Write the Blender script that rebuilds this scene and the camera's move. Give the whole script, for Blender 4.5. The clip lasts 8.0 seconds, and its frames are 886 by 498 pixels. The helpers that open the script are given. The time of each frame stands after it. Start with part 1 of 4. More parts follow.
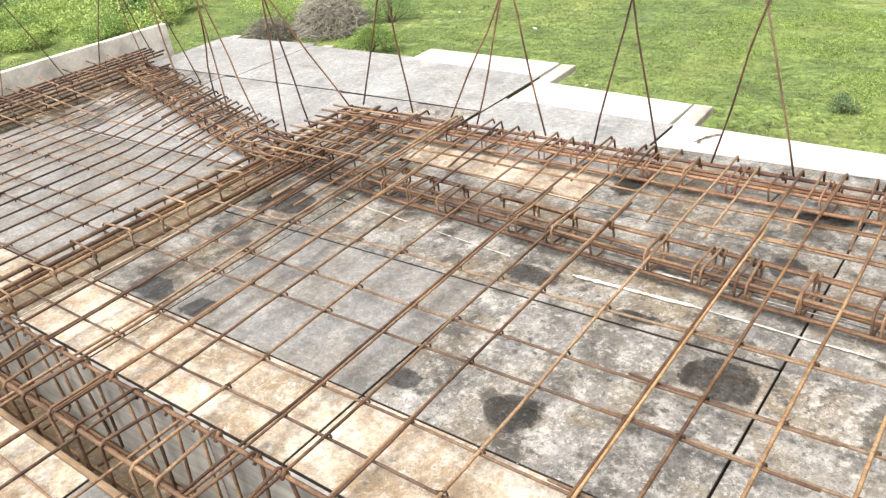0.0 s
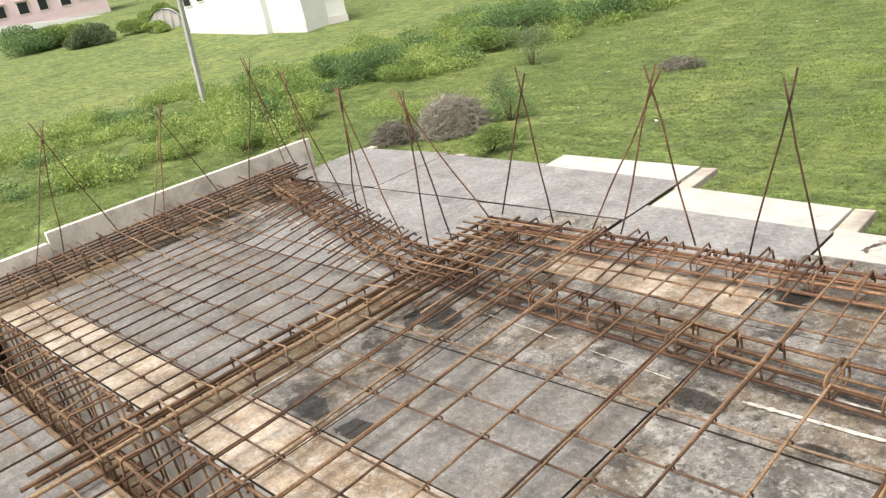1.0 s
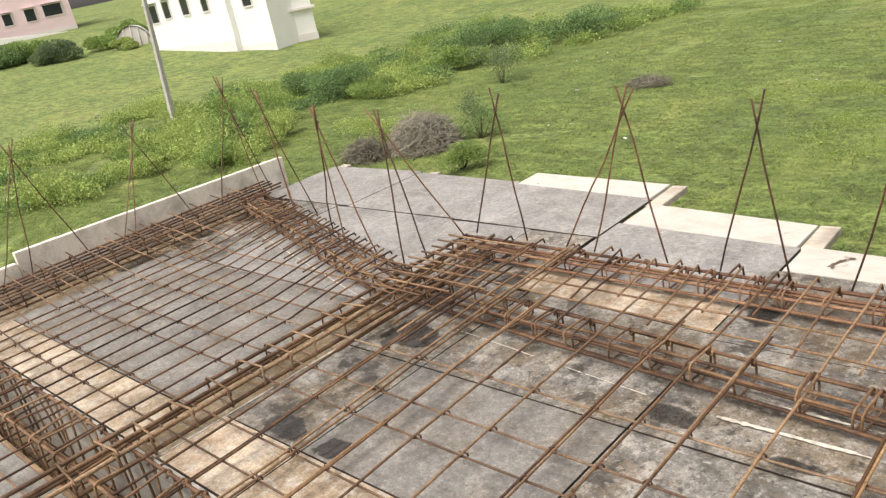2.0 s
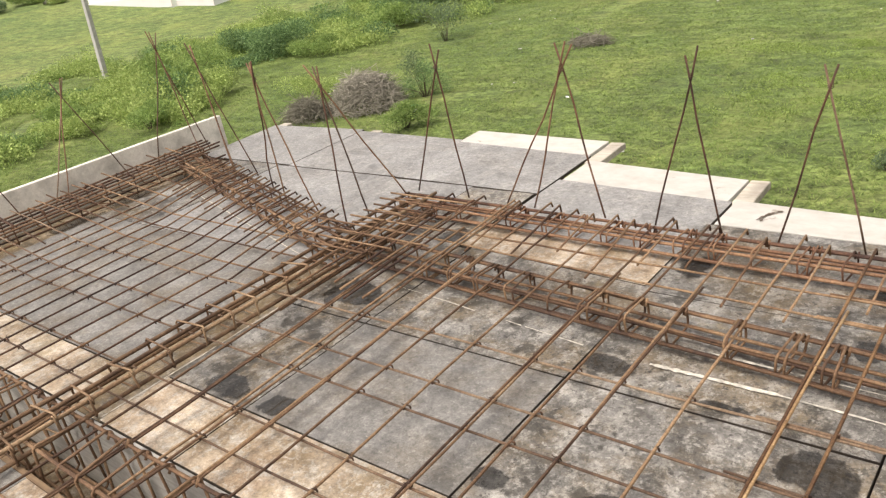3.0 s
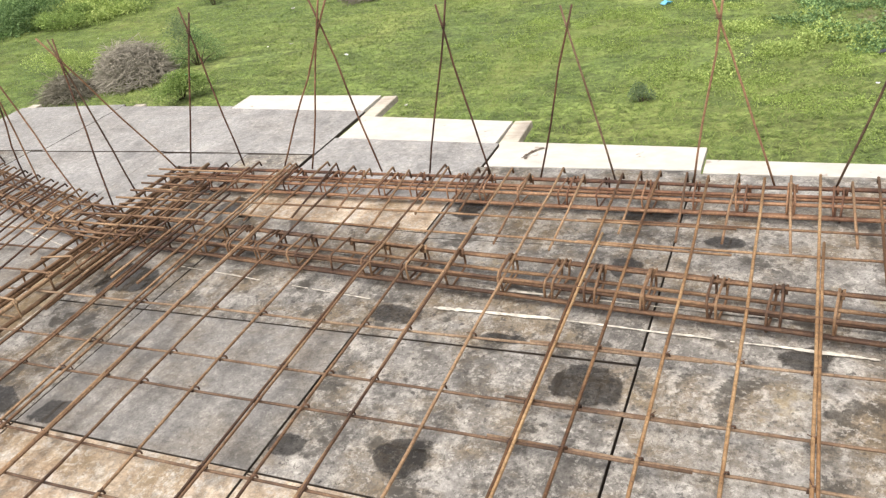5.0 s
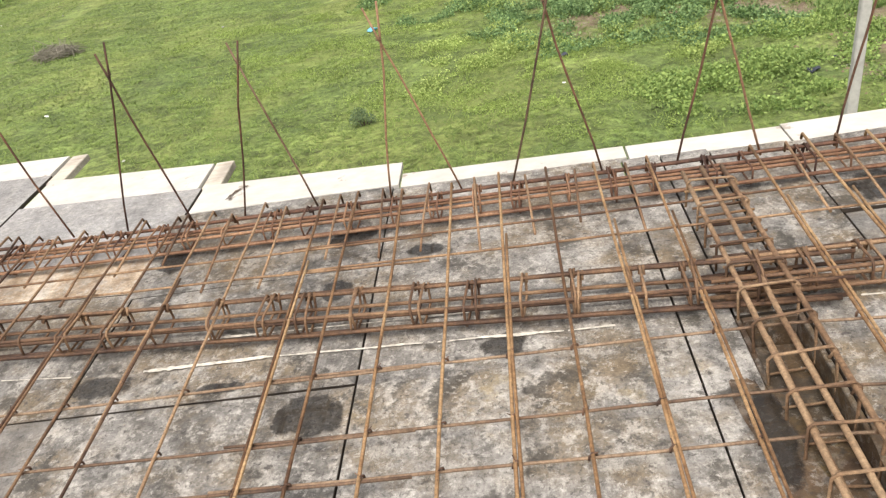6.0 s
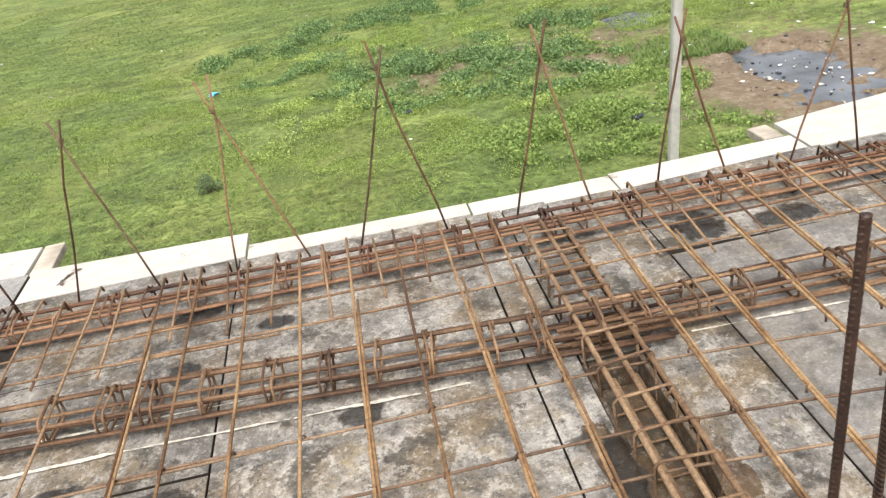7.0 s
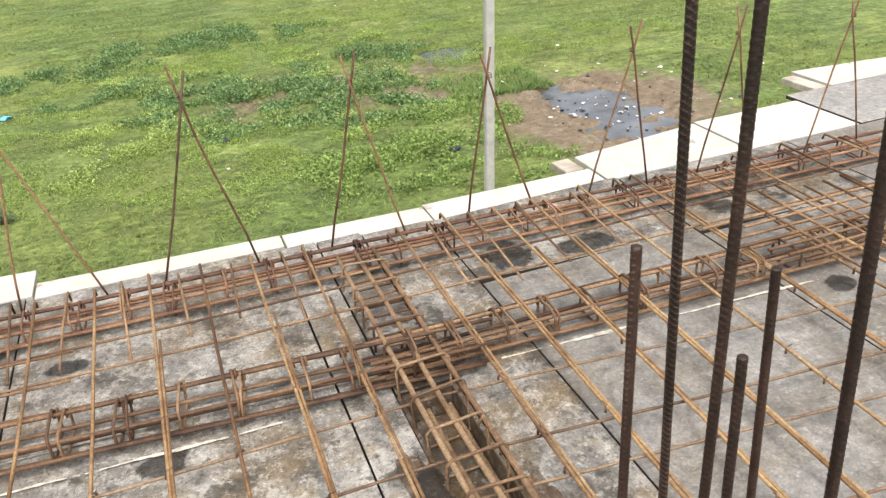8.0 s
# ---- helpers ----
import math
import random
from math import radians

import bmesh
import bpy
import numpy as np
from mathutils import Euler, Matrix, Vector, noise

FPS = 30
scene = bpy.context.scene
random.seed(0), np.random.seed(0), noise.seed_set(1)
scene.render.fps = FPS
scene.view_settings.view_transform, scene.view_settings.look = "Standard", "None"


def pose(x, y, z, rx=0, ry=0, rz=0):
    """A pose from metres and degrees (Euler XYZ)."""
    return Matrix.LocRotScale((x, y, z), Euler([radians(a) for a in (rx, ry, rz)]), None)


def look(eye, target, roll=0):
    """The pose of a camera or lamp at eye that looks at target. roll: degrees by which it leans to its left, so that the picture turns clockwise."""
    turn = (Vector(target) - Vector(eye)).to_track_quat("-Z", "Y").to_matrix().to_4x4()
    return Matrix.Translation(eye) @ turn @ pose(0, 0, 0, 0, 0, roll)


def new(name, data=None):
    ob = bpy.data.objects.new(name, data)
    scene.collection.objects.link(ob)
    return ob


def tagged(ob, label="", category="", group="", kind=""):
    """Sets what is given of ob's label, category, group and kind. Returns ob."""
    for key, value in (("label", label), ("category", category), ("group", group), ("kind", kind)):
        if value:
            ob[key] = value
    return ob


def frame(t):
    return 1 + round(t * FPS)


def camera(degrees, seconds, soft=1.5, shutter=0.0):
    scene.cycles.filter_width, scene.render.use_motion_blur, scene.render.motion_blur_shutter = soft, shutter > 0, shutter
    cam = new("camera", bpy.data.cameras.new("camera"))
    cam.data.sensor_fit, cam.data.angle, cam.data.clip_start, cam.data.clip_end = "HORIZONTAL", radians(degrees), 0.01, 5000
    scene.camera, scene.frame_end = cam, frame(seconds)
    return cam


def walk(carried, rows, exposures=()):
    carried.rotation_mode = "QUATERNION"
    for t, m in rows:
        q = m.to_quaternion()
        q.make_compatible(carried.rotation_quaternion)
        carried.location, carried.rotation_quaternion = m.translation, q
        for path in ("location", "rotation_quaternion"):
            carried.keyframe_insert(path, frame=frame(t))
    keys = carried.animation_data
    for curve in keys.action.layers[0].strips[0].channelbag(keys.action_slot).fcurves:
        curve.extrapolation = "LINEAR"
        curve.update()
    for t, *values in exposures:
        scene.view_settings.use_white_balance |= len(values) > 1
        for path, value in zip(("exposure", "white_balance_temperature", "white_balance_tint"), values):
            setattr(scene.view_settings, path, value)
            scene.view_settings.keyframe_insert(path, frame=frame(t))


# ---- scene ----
cam = camera(59.0, 8.0, soft=1.3)
PATH = [
    (0, (0.417, -1.694, 1.355), (-0.743, -0.385, 0.384), -8.5),
    (0.5, (0.338, -1.674, 1.437), (-1.037, -0.437, 0.674), -11.5),
    (1, (0.294, -1.716, 1.459), (-1.124, -0.503, 0.741), -12.4),
    (1.2, (0.289, -1.713, 1.466), (-1.137, -0.503, 0.758), -12.7),
    (2.3, (0.298, -1.746, 1.477), (-1.038, -0.435, 0.772), -11.4),
    (2.5, (0.311, -1.745, 1.473), (-0.998, -0.425, 0.735), -11.4),
    (3, (0.318, -1.747, 1.467), (-0.939, -0.418, 0.656), -11.2),
    (3.5, (0.316, -1.752, 1.457), (-0.926, -0.422, 0.627), -11.0),
    (4, (0.314, -1.756, 1.461), (-0.878, -0.401, 0.599), -10.5),
    (4.2, (0.319, -1.75, 1.458), (-0.83, -0.375, 0.57), -10.4),
    (5.3, (0.444, -1.687, 1.432), (-0.24, -0.104, 0.419), -12.1),
    (5.5, (0.483, -1.681, 1.423), (-0.1, -0.06, 0.407), -12.1),
    (6, (0.566, -1.658, 1.403), (0.317, 0.04, 0.376), -12.1),
    (6.5, (0.611, -1.645, 1.417), (0.6, 0.081, 0.406), -11.1),
    (7, (0.606, -1.642, 1.424), (0.73, 0.104, 0.456), -10.4),
    (7.5, (0.622, -1.639, 1.423), (0.909, 0.106, 0.488), -8.6),
    (8, (0.651, -1.625, 1.412), (1.216, 0.042, 0.46), -4.4),
]
walk(cam, [(t, look(eye, target, roll)) for t, eye, target, roll in PATH],
     exposures=[(0, 1.18, 6500, 10), (0.3, 1.0, 6550, 10), (0.5, 0.86, 6550, 11), (0.7, 0.78, 6600, 11), (1.0, 0.70, 6700, 11.5), (2.3, 0.59, 6950, 13), (3.0, 0.58, 6900, 13), (3.5, 0.71, 6900, 13),
                (4.0, 0.74, 6850, 13), (5.5, 0.76, 6650, 12), (6.0, 0.75, 6700, 12), (7.0, 0.78, 6600, 11), (8, 0.79, 6600, 11)])

# ---------------------------------------------------------------- world and light
world = bpy.data.worlds.new("world")
scene.world = world
world.use_nodes = True
wn, wl = world.node_tree.nodes, world.node_tree.links
sky = wn.new("ShaderNodeTexSky")
sky.sky_type, sky.sun_disc = "NISHITA", False
sky.sun_elevation, sky.sun_rotation = radians(58), radians(200)
sky.air_density, sky.dust_density, sky.ozone_density = 1.2, 6.0, 1.0
haze = wn.new("ShaderNodeHueSaturation")
haze.inputs["Saturation"].default_value = 0.18
wl.new(sky.outputs[0], haze.inputs["Color"])
wl.new(haze.outputs[0], wn["Background"].inputs["Color"])
wn["Background"].inputs["Strength"].default_value = 0.15
sun = new("sun", bpy.data.lights.new("sun", "SUN"))
sun.data.energy, sun.data.angle, sun.data.color = 1.4, radians(25), (1.0, 0.95, 0.86)
sun.matrix_world = look((1.5, -4.0, 9.0), (0, 0, 0))


# ---------------------------------------------------------------- materials
def mat(name, rough=0.8, metal=0.0):
    m = bpy.data.materials.new(name)
    m.use_nodes = True
    nt = m.node_tree
    b = nt.nodes["Principled BSDF"]
    b.inputs["Roughness"].default_value, b.inputs["Metallic"].default_value = rough, metal
    return m, nt, b


def node(nt, kind, **inputs):
    n = nt.nodes.new(kind)
    for k, v in inputs.items():
        n.inputs[k.replace("_", " ")].default_value = v
    return n


def coords(nt, scale=(1, 1, 1), world_space=False):
    """Object coordinates, scaled; or the place in the world."""
    mp = nt.nodes.new("ShaderNodeMapping")
    mp.inputs["Scale"].default_value = scale
    if world_space:
        src = nt.nodes.new("ShaderNodeNewGeometry").outputs["Position"]
    else:
        src = nt.nodes.new("ShaderNodeTexCoord").outputs["Object"]
    nt.links.new(src, mp.inputs["Vector"])
    return mp.outputs[0]


def noise_out(nt, vec, scale, detail=5.0, rough=0.6, distort=0.0):
    n = node(nt, "ShaderNodeTexNoise", Scale=scale, Detail=detail, Roughness=rough, Distortion=distort)
    nt.links.new(vec, n.inputs["Vector"])
    return n.outputs["Fac"]


def ramp(nt, fac, stops):
    r = nt.nodes.new("ShaderNodeValToRGB")
    e = r.color_ramp.elements
    while len(e) < len(stops):
        e.new(0.5)
    for el, (p, c) in zip(e, stops):
        el.position = p
        el.color = (*c, 1) if len(c) == 3 else c
    nt.links.new(fac, r.inputs["Fac"])
    return r.outputs["Color"]


def gray(v):
    return (v, v, v)


def mix(nt, fac, a, b, mode="MIX"):
    m = nt.nodes.new("ShaderNodeMix")
    m.data_type, m.blend_type = "RGBA", mode
    for sock, v in ((m.inputs[0], fac), (m.inputs[6], a), (m.inputs[7], b)):
        if isinstance(v, (int, float)):
            sock.default_value = v
        elif isinstance(v, tuple):
            sock.default_value = (*v, 1)
        else:
            nt.links.new(v, sock)
    return m.outputs[2]


def bump(nt, b, height, strength=0.3, distance=0.01):
    n = node(nt, "ShaderNodeBump", Strength=strength, Distance=distance)
    nt.links.new(height, n.inputs["Height"])
    nt.links.new(n.outputs[0], b.inputs["Normal"])


def random_tint(nt, col, amount, island=False):
    """Lighter or darker by object (or by island)."""
    if island:
        r = nt.nodes.new("ShaderNodeNewGeometry").outputs["Random Per Island"]
    else:
        r = nt.nodes.new("ShaderNodeObjectInfo").outputs["Random"]
    v = ramp(nt, r, [(0, gray(1 - amount)), (1, gray(1 + amount))])
    return mix(nt, 1.0, col, v, "MULTIPLY")


def rust_mat(name, dark, mid, light, rough=0.75, island=False):
    """Rusted bar: each bar has its own shade between dark brown and dusty tan, with scaly patches along it."""
    m, nt, b = mat(name, rough, 0.1)
    v = coords(nt, world_space=True)
    big = noise_out(nt, v, 4.5, 6, 0.7)
    fine = noise_out(nt, v, 95, 4, 0.75)
    if island:
        r = nt.nodes.new("ShaderNodeNewGeometry").outputs["Random Per Island"]
    else:
        r = nt.nodes.new("ShaderNodeObjectInfo").outputs["Random"]
    own = nt.nodes.new("ShaderNodeMath")
    own.operation = "MULTIPLY_ADD"
    own.inputs[1].default_value = 0.34
    nt.links.new(r, own.inputs[0])
    sub = nt.nodes.new("ShaderNodeMath")
    sub.operation = "SUBTRACT"
    sub.inputs[1].default_value = 0.17
    nt.links.new(big, sub.inputs[0])
    nt.links.new(sub.outputs[0], own.inputs[2])
    col = ramp(nt, own.outputs[0], [(0.28, dark), (0.48, mid), (0.72, light)])
    col = mix(nt, 0.8, col, ramp(nt, fine, [(0.3, gray(0.42)), (0.7, gray(1.4))]), "MULTIPLY")
    nt.links.new(col, b.inputs["Base Color"])
    bump(nt, b, fine, 0.7, 0.003)
    return m


RUST = rust_mat("rusty_steel", (0.052, 0.025, 0.014), (0.152, 0.083, 0.043), (0.32, 0.205, 0.115))
RUST_GOLD = rust_mat("golden_rusty_steel", (0.085, 0.040, 0.017), (0.225, 0.125, 0.056), (0.40, 0.265, 0.135))
RUST_RED = rust_mat("reddish_rusty_steel", (0.050, 0.022, 0.014), (0.145, 0.068, 0.037), (0.29, 0.165, 0.092))
RUST_BROWN = rust_mat("dull_brown_steel", (0.052, 0.029, 0.018), (0.140, 0.084, 0.050), (0.28, 0.195, 0.125))
RUST_DUSTY = rust_mat("dusty_rusty_steel", (0.075, 0.040, 0.021), (0.185, 0.108, 0.058), (0.32, 0.215, 0.125))
RUST_DARK = rust_mat("dark_rusty_steel", (0.034, 0.016, 0.010), (0.096, 0.045, 0.024), (0.23, 0.130, 0.064))
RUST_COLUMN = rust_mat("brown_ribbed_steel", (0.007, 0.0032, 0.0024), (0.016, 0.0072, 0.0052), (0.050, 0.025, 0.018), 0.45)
RUST_RIB = rust_mat("paler_steel_ribs", (0.022, 0.012, 0.009), (0.050, 0.029, 0.022), (0.13, 0.085, 0.066), 0.45)
WIRE = rust_mat("binding_wire", (0.03, 0.017, 0.012), (0.08, 0.042, 0.026), (0.18, 0.10, 0.06), 0.7, True)


def deck_mat(name, stops, tint=0.12, wet=0.5, patina=0.5, stain=1.0):
    """Film-faced plywood under a skin of dried cement slurry: cloudy greys, brown stains, dark damp blots."""
    m, nt, b = mat(name, 0.7)
    v = coords(nt, world_space=True)
    cloud = noise_out(nt, v, 3.1, 12, 0.76)
    blot = noise_out(nt, v, 5.5, 8, 0.70)
    spots = noise_out(nt, v, 24, 5, 0.62)
    fine = noise_out(nt, v, 120, 4, 0.8)
    grain = noise_out(nt, v, 38, 6, 0.78)
    col = ramp(nt, cloud, stops)
    brown = noise_out(nt, coords(nt, (1, 1.5, 1), True), 2.3, 9, 0.70)
    col = mix(nt, ramp(nt, brown, [(0.46, gray(0)), (0.60, gray(0.7 * stain))]), col, (0.145, 0.100, 0.048))
    light = noise_out(nt, coords(nt, (1.3, 1, 1), True), 10, 10, 0.80)
    col = mix(nt, ramp(nt, light, [(0.50, gray(0)), (0.57, gray(patina))]), col, (0.44, 0.415, 0.37))
    yellow = noise_out(nt, coords(nt, (1, 1, 1.4), True), 3.7, 8, 0.68)
    col = mix(nt, ramp(nt, yellow, [(0.60, gray(0)), (0.70, gray(0.5 * stain))]), col, (0.26, 0.19, 0.075))
    dark = ramp(nt, blot, [(0.545, gray(0)), (0.60, gray(wet))])
    col = mix(nt, dark, col, (0.044, 0.039, 0.031))
    scuff = noise_out(nt, coords(nt, (1, 1.2, 1), True), 11, 9, 0.78, 0.6)
    col = mix(nt, ramp(nt, scuff, [(0.57, gray(0)), (0.61, gray(0.65 * wet))]), col, (0.052, 0.046, 0.037))
    col = mix(nt, ramp(nt, spots, [(0.62, gray(0)), (0.67, gray(wet))]), col, (0.045, 0.040, 0.036))
    crust = noise_out(nt, coords(nt, (1, 1.3, 1), True), 34, 8, 0.72, 0.4)
    col = mix(nt, ramp(nt, crust, [(0.57, gray(0)), (0.60, gray(0.55 * patina + 0.15))]), col, (0.46, 0.44, 0.40))
    fleck = noise_out(nt, coords(nt, (1.2, 1, 1), True), 52, 6, 0.70, 0.5)
    col = mix(nt, ramp(nt, fleck, [(0.575, gray(0)), (0.61, gray(0.8 * wet))]), col, (0.050, 0.044, 0.037))
    col = mix(nt, 0.75, col, ramp(nt, grain, [(0.3, gray(0.5)), (0.7, gray(1.42))]), "MULTIPLY")
    col = mix(nt, 0.7, col, ramp(nt, fine, [(0.25, gray(0.5)), (0.75, gray(1.45))]), "MULTIPLY")
    col = random_tint(nt, col, tint)
    nt.links.new(col, b.inputs["Base Color"])
    rr = ramp(nt, blot, [(0.5, gray(0.75)), (0.66, gray(0.32))])
    nt.links.new(rr, b.inputs["Roughness"])
    bump(nt, b, mix(nt, 0.5, fine, light), 0.4, 0.004)
    return m


DECK = deck_mat("grey_slurry_plywood", [(0.36, (0.058, 0.053, 0.046)), (0.45, (0.114, 0.106, 0.096)), (0.53, (0.182, 0.172, 0.158)), (0.64, (0.33, 0.315, 0.29))], 0.16, 0.85, 0.42)
DECK_SMOOTH = deck_mat("smooth_grey_plywood", [(0.3, (0.116, 0.110, 0.102)), (0.5, (0.180, 0.172, 0.161)), (0.7, (0.28, 0.268, 0.252))], 0.06, 0.32, 0.15, 0.45)
# speckled plywood with paler stops than the other grey sheets
DECK_SPECKLED = deck_mat("paler_speckled_plywood", [(0.34, (0.090, 0.082, 0.073)), (0.45, (0.158, 0.147, 0.133)), (0.53, (0.225, 0.213, 0.196)), (0.66, (0.37, 0.354, 0.328))], 0.05, 0.75, 0.55)
# lighter stops put the sky's gloss on these sheets into the colour
DECK_LIGHT = deck_mat("light_grey_sheen_plywood", [(0.3, (0.175, 0.170, 0.165)), (0.5, (0.250, 0.244, 0.238)), (0.7, (0.36, 0.353, 0.345))], 0.06, 0.30, 0.25, 0.15)
PALE = deck_mat("pale_slurry_plywood", [(0.3, (0.165, 0.107, 0.064)), (0.43, (0.295, 0.215, 0.143)), (0.54, (0.44, 0.355, 0.265)), (0.68, (0.66, 0.575, 0.465))], 0.06, 0.30, 0.6, 0.9)


def white_board_mat():
    m, nt, b = mat("whitish_new_plywood", 0.75)
    grain = noise_out(nt, coords(nt, (1, 1.6, 1), True), 7, 8, 0.7)
    col = ramp(nt, grain, [(0.3, (0.40, 0.375, 0.335)), (0.6, (0.50, 0.48, 0.44))])
    spot = noise_out(nt, coords(nt, (1, 1, 1), True), 6, 5, 0.65)
    col = mix(nt, ramp(nt, spot, [(0.63, gray(0)), (0.67, gray(0.7))]), col, (0.22, 0.18, 0.14))
    nt.links.new(random_tint(nt, col, 0.05), b.inputs["Base Color"])
    bump(nt, b, grain, 0.2, 0.003)
    return m


WHITE = white_board_mat()


def plank_mat(name, a, c, rough=0.8):
    m, nt, b = mat(name, rough)
    v = coords(nt, (1.5, 16, 16))
    grain = noise_out(nt, v, 3, 7, 0.65, 0.8)
    dirt = noise_out(nt, coords(nt, (1, 1, 1), True), 5, 5)
    col = ramp(nt, grain, [(0.3, a), (0.7, c)])
    col = mix(nt, ramp(nt, dirt, [(0.45, gray(0)), (0.7, gray(0.7))]), col, tuple(x * 0.4 for x in a))
    nt.links.new(random_tint(nt, col, 0.15), b.inputs["Base Color"])
    bump(nt, b, grain, 0.3, 0.004)
    return m


WOOD = plank_mat("dirty_shutter_wood", (0.13, 0.08, 0.045), (0.30, 0.20, 0.115))
# rusty mud, darkened so its colour also holds the shallow trough's shade
MUD_SHADED = deck_mat("rusty_mud_with_shade", [(0.3, (0.036, 0.020, 0.011)), (0.5, (0.070, 0.041, 0.022)), (0.7, (0.13, 0.083, 0.047))], 0.1, 0.6, 0.2, 0.8)
WOOD_DIRTY = deck_mat("muddy_brown_plywood", [(0.3, (0.12, 0.083, 0.048)), (0.5, (0.22, 0.160, 0.092)), (0.7, (0.34, 0.265, 0.165))], 0.1, 0.5, 0.3)
# dark colour that holds the shade of the deck joints
JOINT_SHADE = plank_mat("joint_shade_timber", (0.030, 0.022, 0.016), (0.06, 0.045, 0.032))
WOOD_PALE = plank_mat("cement_washed_wood", (0.36, 0.31, 0.25), (0.58, 0.53, 0.45))


BOARD_GREY = plank_mat("cement_grey_board", (0.26, 0.245, 0.22), (0.46, 0.44, 0.40))
BOARD_SPLASHED = plank_mat("cement_splashed_board", (0.64, 0.595, 0.52), (0.84, 0.80, 0.72))


def water_mat(name, col, rough, rim=False):
    m, nt, b = mat(name, rough)
    v = coords(nt, world_space=True)
    n = noise_out(nt, v, 9 if rim else 1.6, 6)
    nt.links.new(ramp(nt, n, [(0.3, tuple(x * 0.55 for x in col)), (0.7, tuple(x * 1.4 for x in col))]), b.inputs["Base Color"])
    b.inputs["IOR"].default_value = 1.45
    bump(nt, b, noise_out(nt, v, 25 if rim else 3, 3), 0.01 if rim else 0.02, 0.003)
    if rim:
        # a film that thins out towards its rim, where the board shows through
        ln = nt.nodes.new("ShaderNodeVectorMath")
        ln.operation = "LENGTH"
        nt.links.new(coords(nt), ln.inputs[0])
        ad = nt.nodes.new("ShaderNodeMath")
        ad.operation = "MULTIPLY_ADD"
        ad.inputs[1].default_value = 1.7
        nt.links.new(noise_out(nt, v, 9, 8, 0.66, 0.3), ad.inputs[0])
        nt.links.new(ln.outputs["Value"], ad.inputs[2])
        mr = node(nt, "ShaderNodeMapRange", From_Min=1.58, From_Max=1.70, To_Min=0.62, To_Max=0.0)
        nt.links.new(ad.outputs[0], mr.inputs["Value"])
        nt.links.new(mr.outputs[0], b.inputs["Alpha"])
    return m


PUDDLE = water_mat("rain_water_film", (0.030, 0.027, 0.024), 0.015, True)
# murky water whose bluish base also stands in for the reflected sky
POND = water_mat("murky_sky_tinted_water", (0.10, 0.112, 0.128), 0.015)


def plain_mat(name, col, rough=0.8, amount=0.2, scale=8):
    m, nt, b = mat(name, rough)
    v = coords(nt, world_space=True)
    n = noise_out(nt, v, scale, 6, 0.65)
    c = ramp(nt, n, [(0.3, tuple(x * (1 - amount) for x in col)), (0.7, tuple(min(1, x * (1 + amount)) for x in col))])
    nt.links.new(c, b.inputs["Base Color"])
    bump(nt, b, n, 0.15, 0.01)
    return m


CONCRETE = plain_mat("grey_pole_concrete", (0.40, 0.39, 0.37), 0.85, 0.2, 6)
MASONRY = plain_mat("grey_plaster", (0.30, 0.28, 0.26), 0.9, 0.2, 3)
HOUSE_WHITE = plain_mat("white_house_paint", (0.80, 0.80, 0.80), 0.8, 0.05, 0.6)
HOUSE_PINK = plain_mat("pink_house_paint", (0.80, 0.62, 0.67), 0.8, 0.05, 0.6)
HOUSE_BAND = plain_mat("pale_trim_paint", (0.72, 0.68, 0.68), 0.8, 0.05, 1)
GLASS_DARK = plain_mat("dark_window_glass", (0.03, 0.035, 0.04), 0.15, 0.2, 3)
TARP = plain_mat("grey_thatch", (0.58, 0.56, 0.53), 0.9, 0.25, 3)
CHALK = plain_mat("white_cement_line", (0.50, 0.465, 0.40), 0.9, 0.45, 45)
RUBBISH_WHITE = plain_mat("white_plastic_scrap", (0.75, 0.75, 0.74), 0.5, 0.1, 20)
RUBBISH_BLUE = plain_mat("blue_plastic_scrap", (0.10, 0.40, 0.60), 0.45, 0.1, 20)
CLOD = plain_mat("brown_earth_clods", (0.17, 0.125, 0.08), 0.95, 0.4, 6)
RUBBISH_GREY = plain_mat("greyish_scrap", (0.42, 0.41, 0.38), 0.7, 0.2, 20)
RUBBISH_DARK = plain_mat("dark_rag", (0.03, 0.035, 0.05), 0.8, 0.3, 20)
BOTTLE_GREEN = plain_mat("green_plastic", (0.03, 0.40, 0.15), 0.4, 0.1, 20)


def leaf_mat(name, a, c, trans=0.25):
    m, nt, b = mat(name, 0.8)
    r = nt.nodes.new("ShaderNodeNewGeometry").outputs["Random Per Island"]
    col = ramp(nt, r, [(0.0, a), (0.6, tuple((x + y) / 2 for x, y in zip(a, c))), (1.0, c)])
    n = noise_out(nt, coords(nt, world_space=True), 1.3, 4)
    col = mix(nt, 0.6, col, ramp(nt, n, [(0.3, gray(0.7)), (0.7, gray(1.25))]), "MULTIPLY")
    nt.links.new(col, b.inputs["Base Color"])
    b.inputs["Subsurface Weight"].default_value = 0.0
    t = nt.nodes.new("ShaderNodeBsdfTranslucent")
    nt.links.new(col, t.inputs["Color"])
    mx = nt.nodes.new("ShaderNodeMixShader")
    mx.inputs[0].default_value = trans
    nt.links.new(b.outputs[0], mx.inputs[1])
    nt.links.new(t.outputs[0], mx.inputs[2])
    nt.links.new(mx.outputs[0], nt.nodes["Material Output"].inputs["Surface"])
    return m


